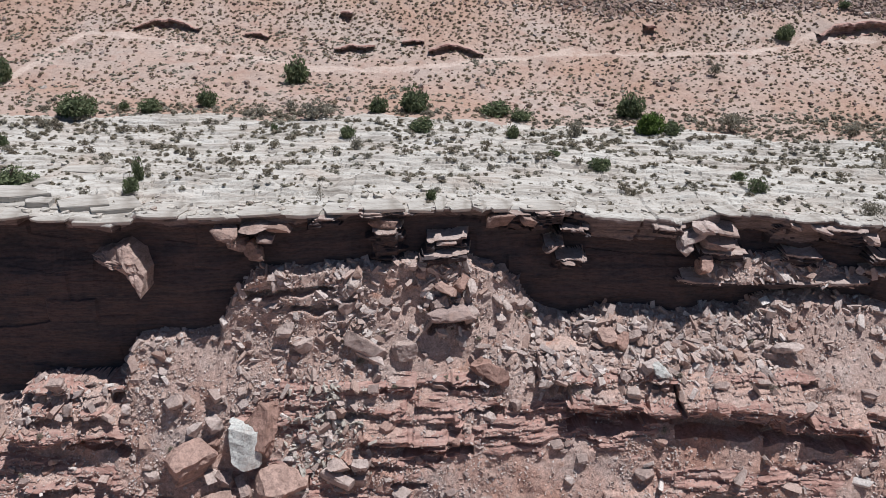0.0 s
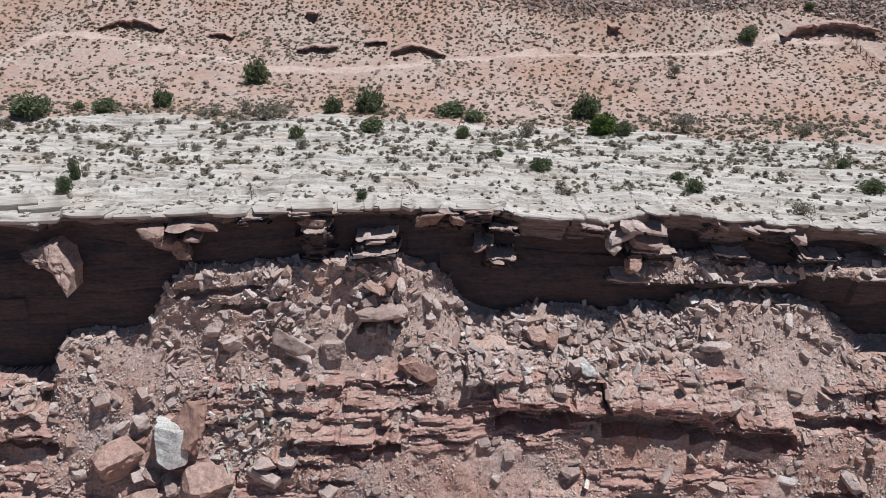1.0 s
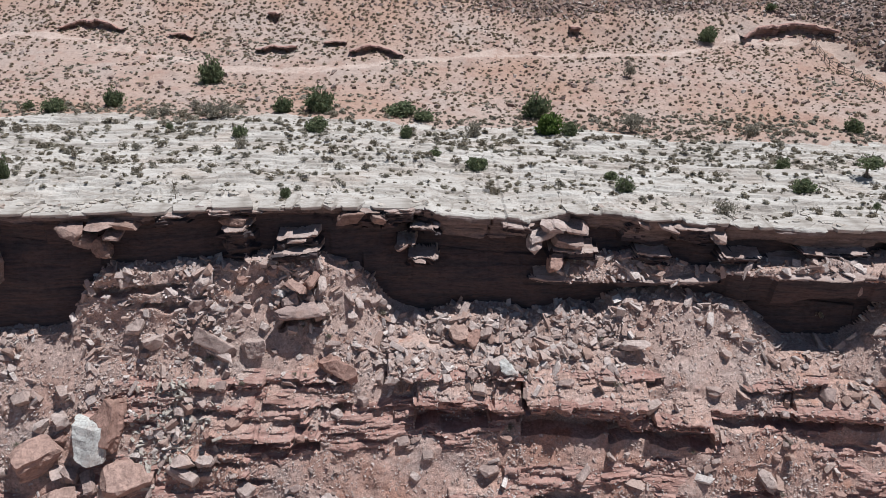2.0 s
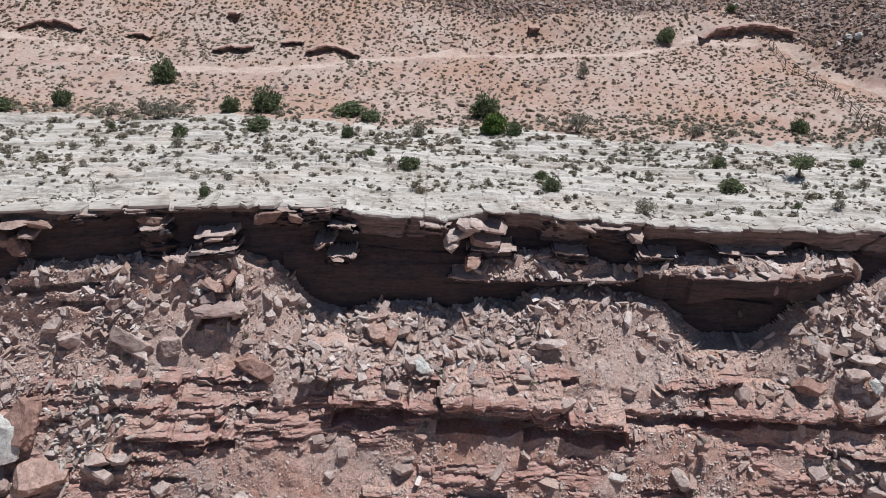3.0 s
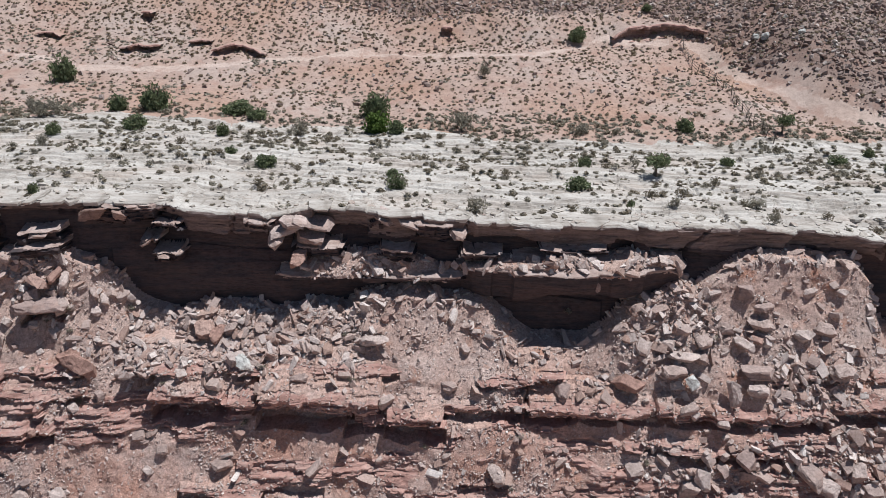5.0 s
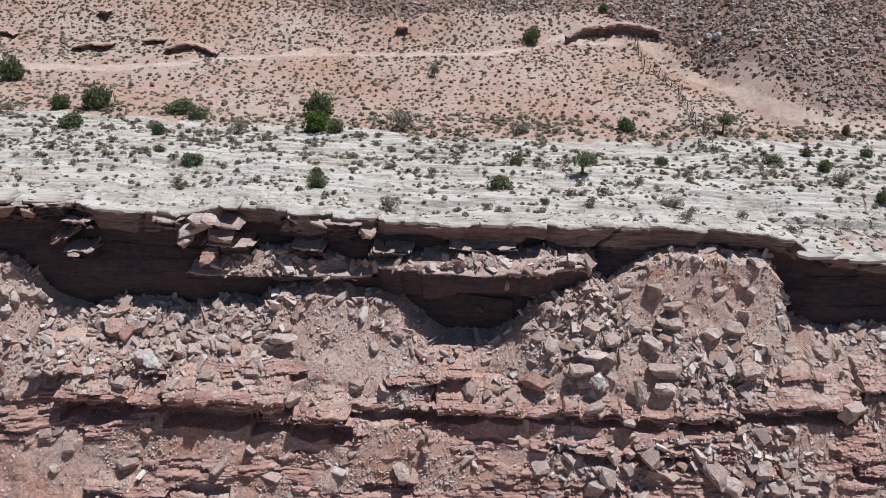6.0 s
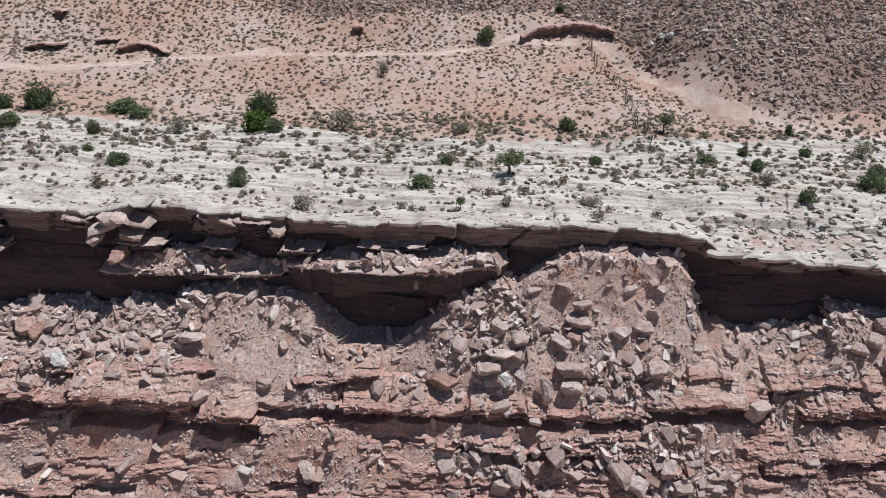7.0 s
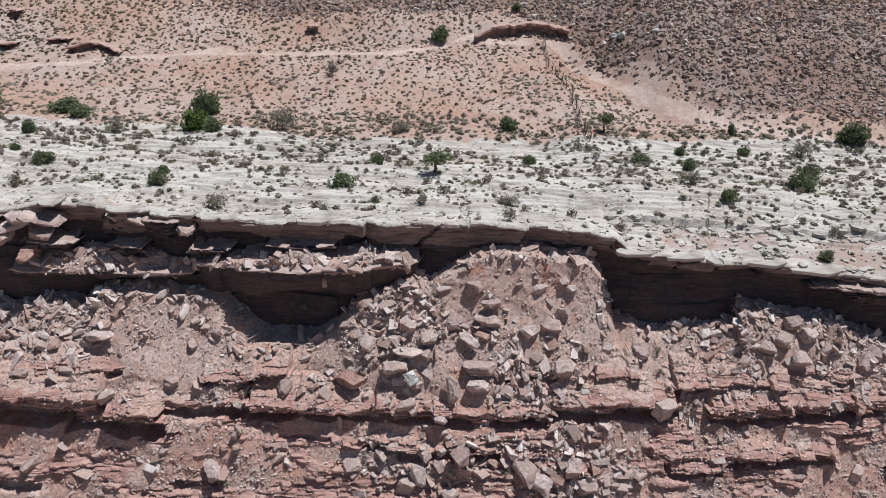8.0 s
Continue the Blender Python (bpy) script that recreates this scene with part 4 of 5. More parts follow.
boulder(17.8, -12.2, 1.2, 2.1, 0.8, 55, 28, PALE_BOULDER, "pale lichened sandstone boulder on the scree", 329, 0.5)
boulder(28.6, -10.8, 2.5, 1.1, 0.8, 20, 0, BOULDER, "flat grey sandstone slab perched on the scree", 330, 0.6)
boulder(14.0, -10.6, 1.8, 1.9, 1.0, 45, 15, RED_BOULDER, RED_L, 331, 0.4)
boulder(15.2, -10.8, 1.1, 2.0, 1.0, 50, -20, RED_BOULDER, RED_L, 332, 0.5)
boulder(16.1, -10.5, 1.2, 1.2, 0.8, 50, -10, BOULDER, "light squared sandstone block under the cliff", 333, 0.5)
boulder(20.0, -11.2, 2.2, 0.8, 0.6, 40, -25, BOULDER, SLAB_L, 334)
boulder(-31.3, -12.8, 2.1, 1.3, 1.1, 20, 6, BOULDER, "rounded grey sandstone boulder on the ledge", 335, 3.1, 10)
boulder(-26.9, -13.3, 2.2, 0.9, 0.6, 35, -32, BOULDER, SLAB_L, 336, 0.7)
boulder(-26.4, -12.4, 1.3, 0.9, 0.6, 35, -20, BOULDER, GREY_L, 337, 0.3)
boulder(10.6, -17.3, 0.8, 2.2, 0.5, 55, -32, BOULDER, SLAB_L, 338)
boulder(22.6, -13.0, 1.4, 0.8, 0.6, 40, -10, BOULDER, GREY_L, 339)
boulder(74.4, -12.2, 2.1, 2.0, 1.4, 40, -35, BOULDER, "dark rounded sandstone boulder on bare red earth", 340, 0.5, 9)
boulder(87.4, -9.8, 1.6, 1.3, 1.1, 45, 10, BOULDER, GREY_L, 341, 0.4)
boulder(86.4, -10.9, 1.9, 1.5, 1.0, 45, -30, BOULDER, GREY_L, 342, 0.4)
boulder(88.6, -10.6, 1.3, 1.4, 0.9, 45, 25, BOULDER, GREY_L, 343, 0.4)
boulder(87.6, -12.2, 1.8, 1.5, 1.1, 45, 0, BOULDER, GREY_L, 344, 0.4)
boulder(84.8, -11.4, 2.0, 1.1, 0.9, 45, -25, BOULDER, GREY_L, 345, 0.3)
boulder(78.6, -10.7, 1.7, 0.6, 0.4, 45, 32, BOULDER, SLAB_L, 346)
boulder(67.4, -12.7, 2.2, 1.7, 1.4, 40, 0, BOULDER, "bulky grey sandstone boulder with a shaded underside", 347, 0.6)
boulder(60.6, -12.6, 3.0, 1.4, 0.9, 18, 0, BOULDER, "flat-topped squared sandstone slab on the scree", 348, 0.7)
boulder(60.4, -13.8, 2.3, 1.2, 0.9, 20, -6, BOULDER, SLAB_L, 349, 0.6)
boulder(49.7, -13.4, 2.9, 1.5, 0.9, 45, -30, RED_BOULDER, "pale pinkish sandstone slab tilted down the scree", 350, 0.7)
boulder(53.6, -12.4, 2.4, 1.5, 0.7, 15, 22, BOULDER, SLAB_L, 351, 1.0)
boulder(54.9, -13.2, 1.0, 1.7, 0.6, 60, 25, PALE_BOULDER, "pale wedge-shaped sandstone slab on the scree", 352, 0.9)
boulder(58.3, -13.9, 1.0, 2.4, 0.8, 65, 8, BOULDER, "upright split sandstone block on the ledge", 353, 0.8)
boulder(54.5, -14.9, 2.0, 1.1, 0.7, 30, 30, BOULDER, "light sandstone slab overhanging the ledge", 354, 0.9)
boulder(61.3, -9.5, 2.3, 1.2, 0.6, 40, -24, BOULDER, SLAB_L, 355, 0.5)
boulder(61.6, -8.2, 2.2, 1.0, 0.45, 15, 20, BOULDER, SLAB_L, 356, 0.5)
boulder(59.6, -10.8, 2.2, 1.0, 0.5, 50, -38, BOULDER, SLAB_L, 357, 0.5)
boulder(56.3, -10.7, 1.8, 1.3, 0.9, 35, 25, BOULDER, GREY_L, 358, 0.5)
boulder(54.4, -11.6, 3.2, 1.3, 0.5, 22, -15, BOULDER, SLAB_L, 359, 0.5)
boulder(66.8, -9.9, 2.0, 1.4, 0.9, 45, -20, BOULDER, GREY_L, 360, 0.4)
boulder(51.2, -11.0, 1.5, 1.8, 0.6, 55, -30, BOULDER, SLAB_L, 361, 0.3)
boulder(38.8, -19.8, 1.3, 2.0, 0.8, 50, 20, BOULDER, GREY_L, 362, 0.4)
boulder(64.0, -19.4, 1.6, 3.2, 0.8, 55, 38, BOULDER, SLAB_L, 363, 0.5)
boulder(65.6, -20.4, 2.4, 1.6, 0.9, 50, -40, BOULDER, SLAB_L, 364, 0.4)
boulder(68.2, -19.4, 1.3, 2.0, 1.0, 55, -12, BOULDER, GREY_L, 365, 0.4)
boulder(56.0, -18.6, 1.1, 2.0, 0.6, 55, 30, BOULDER, SLAB_L, 366, 0.3)
boulder(52.4, -18.9, 1.7, 0.7, 0.7, 50, -60, BOULDER, SLAB_L, 367, 0.3)


def build_blocks():
    """Lesser blocks, strewn thickest where the wall has come down."""
    rng = np.random.default_rng(41)
    meshes = []
    for k in range(14):
        d, h = rng.uniform(0.5, 0.95), rng.uniform(0.28, 0.8)
        meshes.append(boulder_mesh("block", rng, (1.0, d, h), BOULDER if k < 11 else RED_BOULDER, 3, 1))
    made = 0
    while made < 240:
        x, z = rng.uniform(-45, 103), rng.uniform(-24, -5)
        top = float(curve(TALUS_TOP, x))
        thick = 0.28 + 0.72 * max(math.exp(-((x - 58) / 9) ** 2 - ((z + 12) / 5) ** 2), math.exp(-((x + 2) / 9) ** 2 - ((z + 7) / 3) ** 2), math.exp(-((x - 63) / 12) ** 2 - ((z + 20) / 3) ** 2))
        if z > top - 0.3 or rng.random() > thick:
            continue
        ob = new("block", meshes[int(rng.integers(14))])
        s = 0.55 + 1.25 * rng.random() ** 2.2
        put(ob, x, z, 0.08 * s, rng.uniform(-5, 50), rng.uniform(-70, 70))
        ob.scale = (s, s, s)
        tagged(ob, GREY_L, "boulder", "lesser blocks on the scree")
        made += 1


build_blocks()


# ---- blocks that jut from the wall ----
def outcrop(x, z, w, high, deep, seed, mat, label, out, roll=0.0, lean=0.0):
    rng = np.random.default_rng(seed)
    ob = new("outcrop", boulder_mesh("outcrop", rng, (w, deep * 1.4, high), mat, 6))
    y = float(curve(RIM_Y, x)) + 0.2
    ob.matrix_basis = Matrix.Translation((x, y - out * 0.7 + deep * 0.3, z)) @ Matrix.Rotation(radians(roll), 4, "Y") @ Matrix.Rotation(radians(lean), 4, "X")
    return tagged(ob, label, "rock outcrop", "blocks jutting from the cliff")


def buttress():
    """A wedge of sunlit rock standing out from the wall under the west rim."""
    front = ((-25.9, 55.6, -2.2), (-24.7, 54.7, -3.4), (-23.9, 54.3, -4.9), (-24.2, 53.8, -6.9), (-25.2, 54.3, -5.3), (-26.4, 54.7, -4.6), (-27.8, 55.1, -4.2), (-29.4, 55.9, -3.6), (-27.4, 55.7, -2.9))
    bm = bmesh.new()
    near = [bm.verts.new(p) for p in front]
    far = [bm.verts.new((p[0] + 0.2, 58.2, p[2] + 0.3)) for p in front]
    hub = bm.verts.new((-25.6, 54.2, -3.9))
    n = len(near)
    for k in range(n):
        j = (k + 1) % n
        bm.faces.new((near[j], near[k], hub))
        bm.faces.new((near[k], near[j], far[j], far[k]))
    bm.faces.new(far)
    bmesh.ops.recalc_face_normals(bm, faces=bm.faces)
    bmesh.ops.triangulate(bm, faces=bm.faces)
    for _ in range(3):
        bmesh.ops.subdivide_edges(bm, edges=[e for e in bm.edges if e.calc_length() > 0.35], cuts=1, use_grid_fill=True)
        bmesh.ops.triangulate(bm, faces=bm.faces)
    for p in bm.verts:
        q = Vector(p.co)
        c = noise.cell_vector(Vector((q.x * 0.9 + 0.4 * q.z, 0, q.z * 0.8)))
        d = noise.cell_vector(Vector((q.x * 2.1 - 0.6 * q.z, 3, q.z * 2.6)))
        p.co += noise.noise_vector(q * 0.9) * 0.15 + noise.noise_vector(q * 3) * 0.06 + Vector((0, c.y - 0.5, 0)) * 0.4 + Vector((0, d.y - 0.5, 0)) * 0.22
        p.co = Vector((-25.6 + 0.84 * (p.co.x + 26.0), p.co.y - 1.0, -3.5 + 0.84 * (p.co.z + 4.0)))
    v, f = arrays(bm)
    tagged(new("outcrop", mesh_of("outcrop", v, f, (JUT_STONE,))), "sunlit pinkish sandstone buttress jutting from the dark wall", "rock outcrop", "blocks jutting from the cliff")


buttress()
STACK = "loose tilted sandstone slab stacked below the rim"
outcrop(21.6, -1.5, 1.9, 0.5, 1.7, 441, BOULDER, STACK, 0.8, 6, 14)
outcrop(21.0, -2.2, 2.4, 0.5, 1.8, 442, BOULDER, STACK, 0.9, -8, 16)
outcrop(23.7, -1.95, 2.3, 0.5, 1.9, 443, BOULDER, STACK, 1.0, 10, 14)
outcrop(23.3, -3.0, 2.6, 0.9, 1.8, 444, BOULDER, STACK, 1.1, -4, 20)
outcrop(20.2, -3.0, 1.3, 0.9, 1.6, 445, BOULDER, STACK, 1.0, 25, 20)
outcrop(22.2, -1.5, 1.4, 0.35, 1.6, 446, BOULDER, STACK, 0.9, 18, 12)
outcrop(29.6, -1.5, 1.5, 0.4, 1.6, 451, BOULDER, STACK, 0.7, 12, 14)
outcrop(31.6, -1.7, 1.9, 0.35, 1.6, 452, BOULDER, STACK, 0.7, 14, 14)
outcrop(9, -3.52, 1.2, 0.25, 1.5, 447, JUT_STONE, STACK, 1.3, -26, 12)
outcrop(10.4, -4.47, 1.4, 0.28, 1.6, 448, BOULDER, STACK, 1.3, -4, 12)
outcrop(0.2, -2.7, 1.9, 0.3, 1.8, 449, BOULDER, STACK, 1.5, -5, 12)
RIM_BLOCK = "warm brown broken sandstone block under the thin cap"
outcrop(-17.5, -1.1, 2.6, 0.7, 1.7, 450, RIM_STONE, RIM_BLOCK, 0.9, 8, 10)
outcrop(-15.4, -0.8, 2.4, 0.4, 1.8, 453, RIM_STONE, RIM_BLOCK, 0.8, -6, 10)
outcrop(-13.3, -0.95, 2.7, 0.45, 1.8, 454, RIM_STONE, RIM_BLOCK, 0.8, 4, 8)
outcrop(-16.6, -2.1, 1.7, 0.7, 1.7, 455, RIM_STONE, RIM_BLOCK, 0.9, 30, 10)
outcrop(-15.4, -2.9, 1.1, 1.9, 1.5, 456, RIM_STONE, RIM_BLOCK, 0.9, -28, 6)
outcrop(-14.2, -1.8, 1.4, 0.5, 1.6, 457, BOULDER, STACK, 0.8, 14, 10)
outcrop(-5.0, -1.1, 2.4, 0.9, 1.6, 458, RIM_STONE, RIM_BLOCK, 0.4, 2, 6)
outcrop(4.9, -1.0, 2.2, 1.0, 1.6, 459, RIM_STONE, RIM_BLOCK, 0.4, -3, 6)
outcrop(7.2, -1.0, 1.7, 1.0, 1.6, 460, RIM_STONE, RIM_BLOCK, 0.4, 2, 6)
outcrop(35.6, -2.39, 1.4, 0.6, 1.4, 426, BOULDER, "pale wedge of sandstone just under the rim", 1.0, 18, 20)
outcrop(22.0, -4.87, 1.2, 1.2, 1.4, 427, RED_BOULDER, "red sandstone stone on the narrow bench", 2.0, 10, 20)
outcrop(53.0, -4.51, 1.0, 0.3, 0.9, 431, BOULDER, "pale sandstone flake on the bulging bench", 2.0, 30, 20)
outcrop(54.4, -5.29, 0.45, 1.6, 0.6, 432, BOULDER, "thin pale flake leaning on the bench", 2.2, -20, 10)
outcrop(47.2, -5.92, 0.5, 2.2, 0.7, 433, BOULDER, "thin pale flake hanging from the bulging bench", 2.9, -15, 5)


# ---- low scarps on the hill ----
def scarp(n, x0, x1, ys, bow, high):
    """A short undercut rock step in the hillside."""
    count = max(12, int((x1 - x0) / 0.25))
    u = np.linspace(0, 1, count)
    x = x0 + (x1 - x0) * u
    line = scarp_line(x, u, ys, bow, n)
    low, top = top_z(x, line), top_z(x, line + 2.2)
    rows = []
    for dy, k, dz in ((-0.7, 0, -0.3), (0.5, 0.03, 0), (1.2, 0.3, 0), (1.2, 0.66, 0), (0.0, 0.76, 0), (0.05, 0.94, 0), (0.5, 1, 0.0), (1.8, 1, 0.02), (3.4, 2, -0.1)):
        y = line + dy + 0.25 * vnoise(x / 0.6, dy * 3, 520) + 0.5 * (hash01(np.floor(x / 0.8 + dy), 2, 523) - 0.5) * (abs(dy) < 0.5)
        rows.append(np.stack((x, y, (low + (top - low) * k if k < 2 else top_z(x, y)) + dz), -1))
    v = np.concatenate(rows)
    idx = np.arange(len(rows) * count).reshape(len(rows), count)
    f = np.stack((idx[:-1, :-1], idx[:-1, 1:], idx[1:, 1:], idx[1:, :-1]), -1).reshape(-1, 4)
    which = np.repeat(np.arange(len(rows) - 1) > 5, count - 1).astype(int)
    ob = new("scarp", mesh_of("scarp", v, f, (LEDGE, HILL), which))
    tagged(ob, "low undercut red sandstone scarp in the sandy hillside", "rock outcrop", "scarps on the hill")


for n, row in enumerate(SCARPS):
    scarp(n, *row)


# ---- trees and bushes ----
def tube(path, radii, sides=7):
    v, f = [], []
    for k, (p, r) in enumerate(zip(path, radii)):
        for a in range(sides):
            t = 2 * math.pi * a / sides
            v.append((p[0] + r * math.cos(t), p[1] + r * math.sin(t), p[2]))
        if k:
            for a in range(sides):
                b = (a + 1) % sides
                o = (k - 1) * sides
                f.append((o + a, o + b, o + sides + b, o + sides + a))
    return v, f


def trunk_mesh(rng, tall, thick, limbs):
    v, f = [], []
    paths = [([(0, 0, -0.06), (0.02, 0.01, tall * 0.4), (0.05 * rng.uniform(-1, 1), 0.03, tall)], (thick, thick * 0.75, thick * 0.45))]
    for k in range(limbs):
        a = 2 * math.pi * (k + rng.random()) / limbs
        r, z0 = rng.uniform(0.2, 0.36), tall * rng.uniform(0.45, 0.9)
        paths.append(([(0.01, 0.01, z0), (0.5 * r * math.cos(a), 0.5 * r * math.sin(a), z0 + 0.10), (r * math.cos(a), r * math.sin(a), z0 + rng.uniform(0.15, 0.3))], (thick * 0.5, thick * 0.35, thick * 0.15)))
    for path, radii in paths:
        pv, pf = tube(path, radii)
        f += [tuple(i + len(v) for i in q) for q in pf]
        v += pv
    return mesh_of("trunk", v, f, (BARK,), flat=False)


def bush(name, seed, leaves, leaf, blobs, spread, mat, lift, tall, thick, limbs, label, category, group):
    """A template one metre wide and about 0.8 high: trunk and crown under one empty."""
    rng = np.random.default_rng(seed)
    root = tagged(new(name), label, category, group)
    part("trunk", trunk_mesh(rng, tall, thick, limbs), root)
    v, f = leaf_cloud(rng, leaves, leaf, blobs, spread)
    v[:, 2] = v[:, 2] * (1 - lift) + lift * 0.8
    part("crown", mesh_of("crown", v, f, (mat,)), root)
    return root


def plant(kinds, rng, x, y, w, h, used):
    k = int(rng.integers(len(kinds)))
    ground = float(top_z(np.array([x]), np.array([y]))[0])
    m = Matrix.LocRotScale((x, y, ground), Euler((0, 0, rng.uniform(0, 6.28))), (w * 1.1, w * 1.1, h / 0.6))
    if kinds[k] not in used:
        used.add(kinds[k])
        kinds[k].matrix_basis = m
        return kinds[k]
    return copy_thing(kinds[k], m @ Matrix.Diagonal([1 / c for c in kinds[k].scale] + [1]))


def build_plants():
    rng, used = np.random.default_rng(51), set()
    group = "junipers on the rimrock"
    juniper = [bush("juniper", 60 + k, 1700, 0.075, 26 + 3 * k, 0.36, JUNIPER, 0.0, 0.4, 0.05, 4, "dense dark green juniper bush growing from rimrock cracks", "juniper", group) for k in range(5)]
    grey = [bush("shrub", 70 + k, 650, 0.065, 22, 0.40, SAGE, 0.04, 0.3, 0.03, 5, "thin grey-green desert shrub with bare twigs", "shrub", "large shrubs") for k in range(4)]
    fresh = [bush("shrub", 80, 2200, 0.07, 30, 0.36, BRIGHT, 0.0, 0.4, 0.05, 4, "bright green leafy bush at the rimrock edge", "shrub", "large shrubs")]
    openwork = [bush("pinyon_tree", 84 + k, 950, 0.07, 15, 0.40, JUNIPER, 0.32, 0.55, 0.05, 6, "small open-crowned pinyon with a bare trunk", "tree", "small trees") for k in range(2)]
    twigs = [bush("shrub", 88, 160, 0.06, 12, 0.40, SAGE, 0.1, 0.6, 0.035, 9, "nearly leafless twiggy grey shrub near the rim", "shrub", "large shrubs")]
    west = ((-46, 92.8, 5.3, 3.2), (-37.8, 94.9, 3.2, 2.1), (-41.4, 95.4, 1.4, 1.5), (-31.3, 98.4, 2.8, 2.8), (-21.5, 109.2, 3.8, 4.2), (-63.1, 107.2, 3.2, 3.9), (-38.3, 62.7, 4.3, 1.8), (-27.4, 61.8, 1.5, 1.6), (-27.9, 65.1, 1.1, 2.5), (-8.5, 96.4, 2.6, 2.4), (-3.6, 97.2, 4.1, 3.7), (-2.4, 86.7, 3.2, 2.0), (-11, 83.9, 1.9, 1.6), (-20.1, 86.6, 1.0, 1.0), (-1, 59.8, 1.0, 1.2), (-47.5, 77.8, 1.6, 1.4))
    middle = ((7.2, 97.5, 4.6, 2.1), (10.1, 95, 3.1, 1.7), (8.2, 85.4, 1.6, 1.8), (25.2, 99, 4.0, 3.7), (28.6, 90.8, 2.7, 2.0), (16.1, 73, 2.3, 1.5), (11.8, 75.9, 1.3, 0.9), (29.4, 70.3, 1.5, 1.0), (57.4, 127.7, 3.3, 3.0), (47.7, 67.9, 2.8, 1.7), (50.2, 78.4, 1.7, 1.6), (30, 67, 1.9, 1.6))
    east = ((70.9, 136.8, 2.0, 1.5), (67.6, 82.2, 1.8, 1.2), (66.1, 94.3, 2.7, 2.1), (86, 68.4, 1.7, 1.5), (85.8, 80.3, 1.7, 1.7), (97, 75.9, 3.3, 2.4), (100.3, 80.9, 2.3, 1.6), (80.7, 82.5, 2.6, 1.2), (86.8, 87.1, 1.4, 1.3), (95.7, 89.4, 1.8, 1.4), (112.7, 95.7, 4.1, 3.4), (96.9, 97.3, 1.0, 1.9), (90.8, 57.4, 1.4, 1.2))
    for row in west + middle + east:
        plant(juniper, rng, *row, used)
    for row in ((-16.1, 92.8, 4.4, 3.0), (-9.4, 78.1, 2.0, 1.6), (16.5, 90.5, 2.5, 2.5), (36.9, 93.2, 3.8, 2.8), (30.2, 67.1, 2.0, 1.1), (40.9, 112.6, 2.2, 2.6), (-21.2, 79, 1.4, 1.0), (-20, 96.8, 1.9, 1.9), (-23.9, 94.3, 3.0, 1.6), (37.3, 60.5, 2.4, 1.6), (63.3, 59.3, 1.4, 1.3), (63.9, 64.4, 2.3, 1.1), (52.4, 92.7, 2.6, 1.6), (83.6, 72.6, 2.6, 1.7), (103.8, 90.9, 3.6, 1.9)):
        plant(grey, rng, *row, used)
    plant(fresh, rng, 26.1, 91.6, 3.5, 3.2, used)
    plant(twigs, rng, -10.5, 59.9, 1.0, 1.5, used)
    for row in ((56.8, 73.5, 3.4, 2.6), (51.3, 61.7, 0.9, 1.2), (78.6, 93.3, 2.5, 2.7)):
        plant(openwork, rng, *row, used)
    # middling shrubs between them
    middling = [bush("shrub", 90 + k, 170, 0.11, 11, 0.36, (SAGE, SCRUB, SAGE, SCRUB, SCRUB)[k], 0.0, 0.25, 0.03, 4, ("grey-green sagebrush rooted in a rimrock crack", "dark dry blackbrush rooted in a rimrock crack")[k % 2 if k < 4 else 1], "shrub", "shrubs on the rimrock") for k in range(5)]
    made = 0
    while made < 280:
        x, y = rng.uniform(-60, 118), rng.uniform(60, 96)
        if y < float(curve(RIM_Y, x)) + 1.5 or rng.random() > 0.3 + 0.7 * float(smooth(60, 84, y)) or float(fbm(np.array([x / 6]), np.array([y / 3]), 231, 3)[0]) < -0.1:
            continue
        w = rng.uniform(0.7, 1.5)
        plant(middling, rng, x, y, w, w * rng.uniform(0.5, 0.85), used)
        made += 1


build_plants()


def build_scree_plants():
    """A few grey-green plants rooted in the scree."""
    rng = np.random.default_rng(55)
    kind = [bush("scree_shrub", 96 + k, 220, 0.10, 10, 0.36, SAGE, 0.0, 0.2, 0.025, 4, "small grey-green shrub rooted in the scree", "shrub", "shrubs on the scree") for k in range(2)]
    spots = [(4.6, -5.6), (7.2, -9.4), (76.0, -12.3), (45.4, -9.7), (-12.6, -19.2), (-10.8, -17.2), (19.4, -12.6), (-22.0, -17.5), (11.3, -13.6), (2.9, -10.3), (62.5, -16.5), (33.0, -18.0), (-6.9, -11.9), (-4.0, -13.2), (57.3, -10.6), (26.0, -11.0)]
    for _ in range(26):
        x = rng.uniform(-44, 100)
        spots.append((x, rng.uniform(-23, float(curve(TALUS_TOP, x)) - 1)))
    for n, (x, z) in enumerate(spots):
        s = rng.uniform(0.6, 1.1)
        m = Matrix.LocRotScale((x, float(face_at(x, z)[0]) - 0.1, z - 0.08), Euler((0.3, 0, rng.uniform(0, 6.28))), (s, s, s))
        if n < 2:
            kind[n].matrix_basis = m
        else:
            copy_thing(kind[n % 2], m @ Matrix.Diagonal([1 / c for c in kind[n % 2].scale] + [1]))


build_scree_plants()


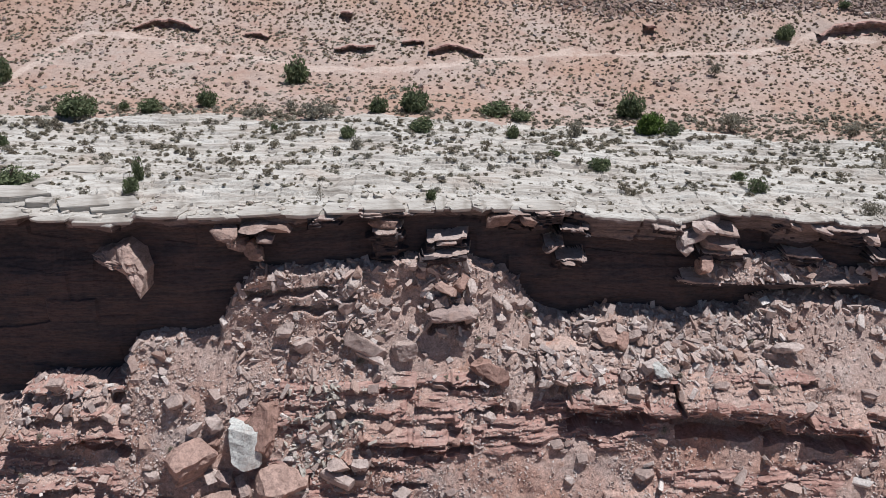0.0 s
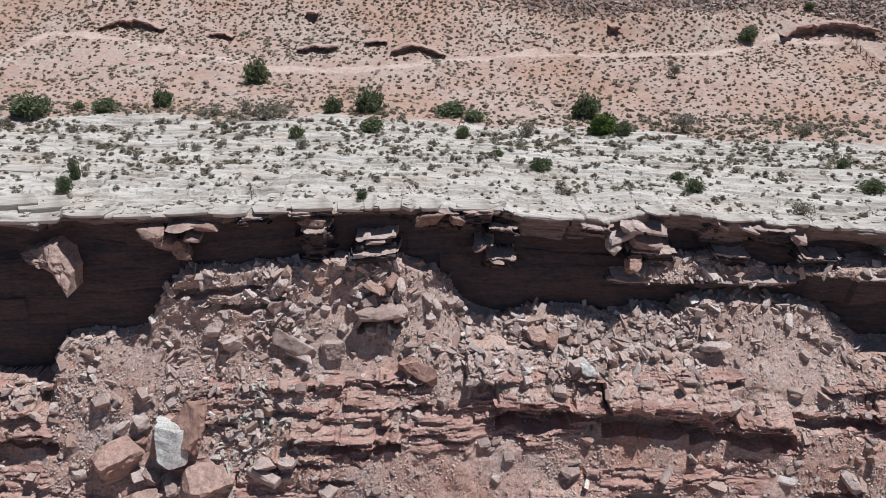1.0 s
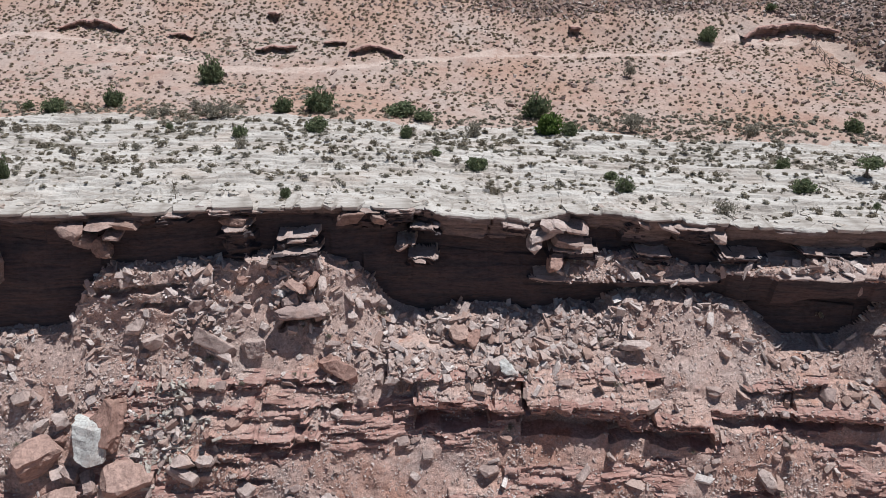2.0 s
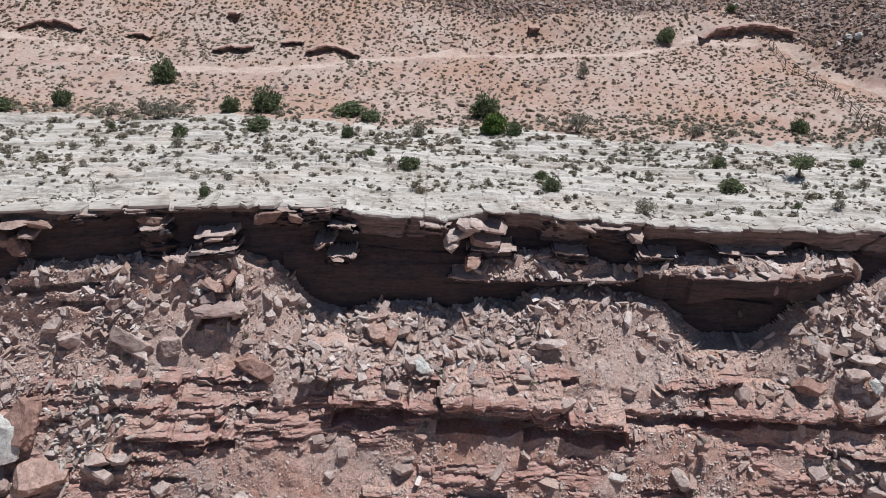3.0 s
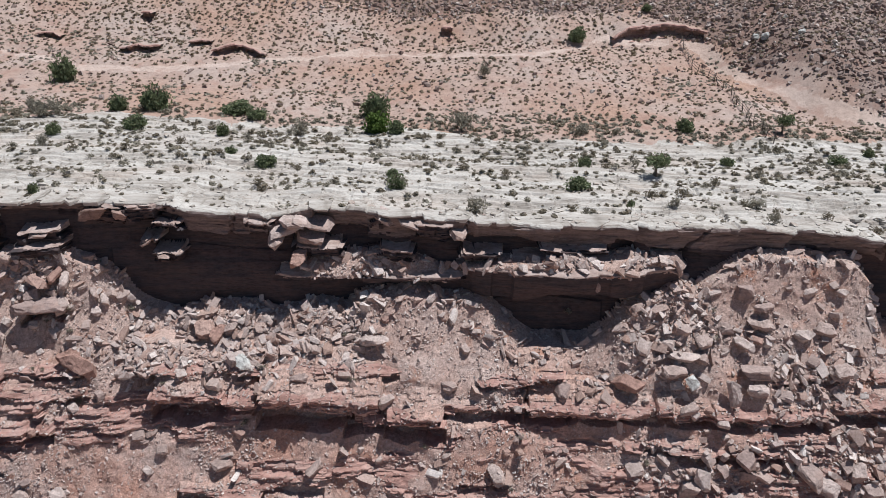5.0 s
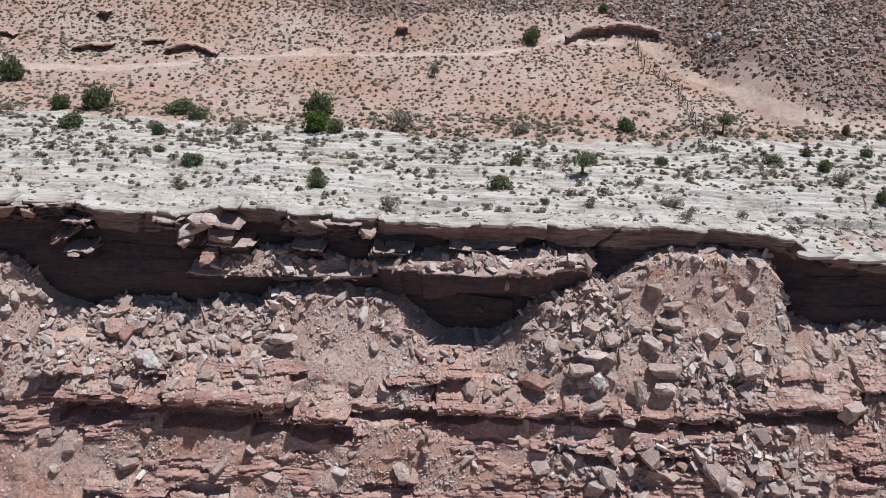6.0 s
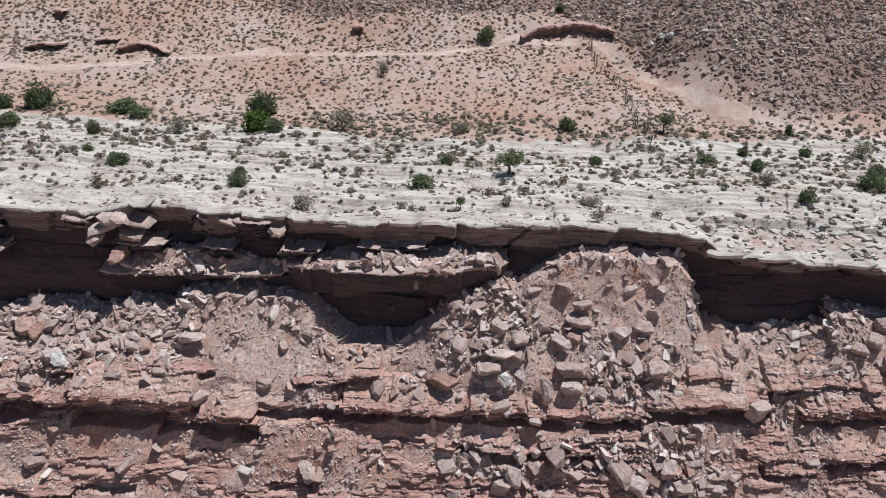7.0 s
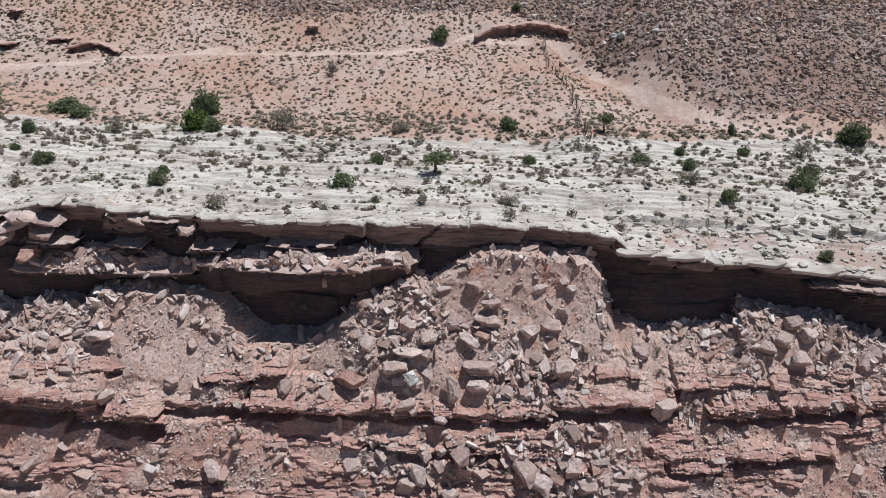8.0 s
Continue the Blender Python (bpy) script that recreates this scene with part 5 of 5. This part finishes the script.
# ---- fence up the hill ----
def build_fence():
    rng = np.random.default_rng(61)
    fence = tagged(new("fence"), "weathered wooden post-and-rail fence climbing the red hill", "fence")
    fence.location = (76.4, 90.0, float(top_z(np.array([76.4]), np.array([90.0]))[0]))
    v, f = tube([(0, 0, -0.25), (0.01, 0.02, 0.6), (0, 0, 1.35)], (0.065, 0.06, 0.05))
    post = mesh_of("post", v, f, (FENCE_WOOD,), flat=False)
    ys = np.arange(90.0, 129.6, 1.9)
    xs = np.interp(ys, (90, 110, 129), (76.4, 75.9, 74.6)) + 0.3 * np.sin(ys / 4) + rng.normal(0, 0.15, len(ys))
    zs = top_z(xs, ys)
    v, f = tube([(0, 0, -0.04), (0, 0, 0.5), (0, 0, 1.04)], (0.032, 0.036, 0.03))
    rail = mesh_of("rail", v, f, (FENCE_WOOD,), flat=False)
    base = Vector(fence.location)
    for k in range(len(ys)):
        p = Vector((xs[k], ys[k], zs[k])) - base
        ob = part("post", post, fence)
        ob.matrix_basis = Matrix.Translation(p) @ pose(0, 0, 0, rng.normal(0, 7), rng.normal(0, 9), rng.uniform(0, 360))
        if k + 1 < len(ys):
            q = Vector((xs[k + 1], ys[k + 1], zs[k + 1])) - base
            for level in (0.35, 0.75, 1.12):
                a = p + Vector((0.08, 0, level + rng.normal(0, 0.06)))
                b = q + Vector((0.08, 0, level + rng.normal(0, 0.06)))
                ob = part("rail", rail, fence)
                turn = (b - a).to_track_quat("Z", "Y").to_matrix().to_4x4()
                ob.matrix_basis = Matrix.Translation(a) @ turn @ Matrix.Diagonal((1, 1, (b - a).length, 1))


build_fence()


# ---- loose slabs of the rimrock, last because they are many ----
def slab_shape(rng, n=8):
    """An irregular flat plate in a unit square, with broken sides and a worn upper edge."""
    a = np.arange(n) * 2 * np.pi / n + rng.uniform(-0.25, 0.25, n) + rng.uniform(0, 6)
    r = np.minimum(0.5 / np.maximum(np.maximum(np.abs(np.cos(a)), np.abs(np.sin(a))), 0.01), 0.66) * rng.uniform(0.86, 1.04, n)
    v, f = [], []
    for z, k in ((-0.5, 0.97), (0.36, 1.0), (0.5, 0.98)):
        v += [(r[i] * k * math.cos(a[i]), r[i] * k * math.sin(a[i]), z) for i in range(n)]
    for ring in (0, n):
        for i in range(n):
            j = (i + 1) % n
            f += [(ring + i, ring + j, ring + n + j), (ring + i, ring + n + j, ring + n + i)]
    v.append((0, 0, 0.5))
    f += [(2 * n + i, 2 * n + (i + 1) % n, 3 * n) for i in range(n)]
    return np.array(v), np.array(f)


def build_slabs():
    rng = np.random.default_rng(71)
    ground = bpy.data.objects["ground"]
    shapes = [slab_shape(rng, int(rng.integers(5, 10))) for _ in range(12)]
    meshes = [mesh_of("slab", v, f, (RIMROCK,)) for v, f in shapes]
    x = -46.0
    while x < 103:
        w = rng.uniform(2.2, 5.0) if x < -8 or rng.random() < 0.4 else rng.uniform(1.0, 2.6)
        deep, thick = rng.uniform(1.8, 3.4), rng.uniform(0.14, 0.32)
        xc = x + w / 2
        y = float(rim_y(np.array([xc]))[0]) + deep * 0.36 - rng.uniform(0.05, 0.4)
        z = float(rim_z(np.array([xc]))[0]) - thick * 0.5 + rng.uniform(0.0, 0.06)
        if 12 < xc < 72 and rng.random() < 0.75:
            x += w
            continue
        ob = part("slab", meshes[int(rng.integers(12))], ground)
        ob.matrix_basis = Matrix.LocRotScale((xc, y, z), Euler((rng.normal(0.0, 0.02), rng.normal(0, 0.015), rng.uniform(-0.12, 0.12))), (w * 1.0, deep, thick))
        if x < -8:
            ob = part("slab", meshes[int(rng.integers(12))], ground)
            ob.matrix_basis = Matrix.LocRotScale((xc + rng.uniform(-0.8, 0.8), y + deep * 0.95, float(top_z(np.array([xc]), np.array([y + deep]))[0]) - 0.06), Euler((rng.normal(0, 0.02), 0, rng.uniform(-0.3, 0.3))), (w * rng.uniform(0.6, 1.0), deep * rng.uniform(0.5, 0.9), 0.3))
        x += w * rng.uniform(0.98, 1.06)
    # a broken step where the rim drops, and big plates on the far west rim
    for _ in range(120):
        xc = rng.uniform(73, 100)
        y = float(curve(RIM_Y, xc)) + 6.9 + rng.normal(0, 0.8)
        w = 0.4 + 1.3 * rng.random() ** 2
        ob = part("slab", meshes[int(rng.integers(12))], ground)
        ob.matrix_basis = Matrix.LocRotScale((xc, y, float(top_z(np.array([xc]), np.array([y]))[0]) + 0.05), Euler((rng.normal(0, 0.15), rng.normal(0, 0.15), rng.uniform(0, 6))), (w, w * 0.75, 0.08 + w * 0.14))
    for xc, y, w, d, t in ((-36.5, 58.8, 7.5, 3.0, 0.9), (-33.0, 57.2, 2.2, 1.5, 0.6), (-29.5, 57.4, 4.2, 2.8, 0.6), (-27.0, 57.5, 4.4, 3.2, 0.6), (-21.5, 59.0, 3.2, 1.8, 0.4), (-18.5, 58.9, 3.0, 1.6, 0.4), (-38, 62.5, 6, 3, 0.5), (96.5, 66.0, 4.4, 2.4, 0.5), (-34, 68.5, 5, 2.6, 0.3)):
        ob = part("slab", meshes[int(rng.integers(12))], ground)
        ob.matrix_basis = Matrix.LocRotScale((xc, y, float(top_z(np.array([xc]), np.array([y]))[0]) + t * 0.1), Euler((0.03, 0.02, rng.uniform(-0.3, 0.3))), (w, d, t))
    # small pieces
    n = 2600
    xs = rng.uniform(-46, 104, n)
    ys = curve(RIM_Y, xs) + np.where(rng.random(n) < 0.5, rng.uniform(0.3, 5, n), rng.uniform(0.3, 30, n))
    keep = (rng.random(n) < 0.3) | ((xs > 73) & (ys < curve(RIM_Y, xs) + 11) & (rng.random(n) < 0.45)) | ((xs > -25) & (xs < -12) & (ys < curve(RIM_Y, xs) + 6))
    xs, ys = xs[keep], ys[keep]
    n = len(xs)
    s = 0.2 + 0.7 * rng.random(n) ** 2
    place = np.stack((xs, ys, top_z(xs, ys) + 0.04), -1)
    v, f = scatter(shapes, rng.integers(0, 12, n), place, np.stack((s, s * 0.8, s * 0.3), -1), spins(rng, n, 10))
    tagged(new("rimrock_fragments", mesh_of("rimrock_fragments", v, f, (PALE,))), "small pale rimrock fragments lying along the cliff top", "rubble", kind="stuff")


build_slabs()
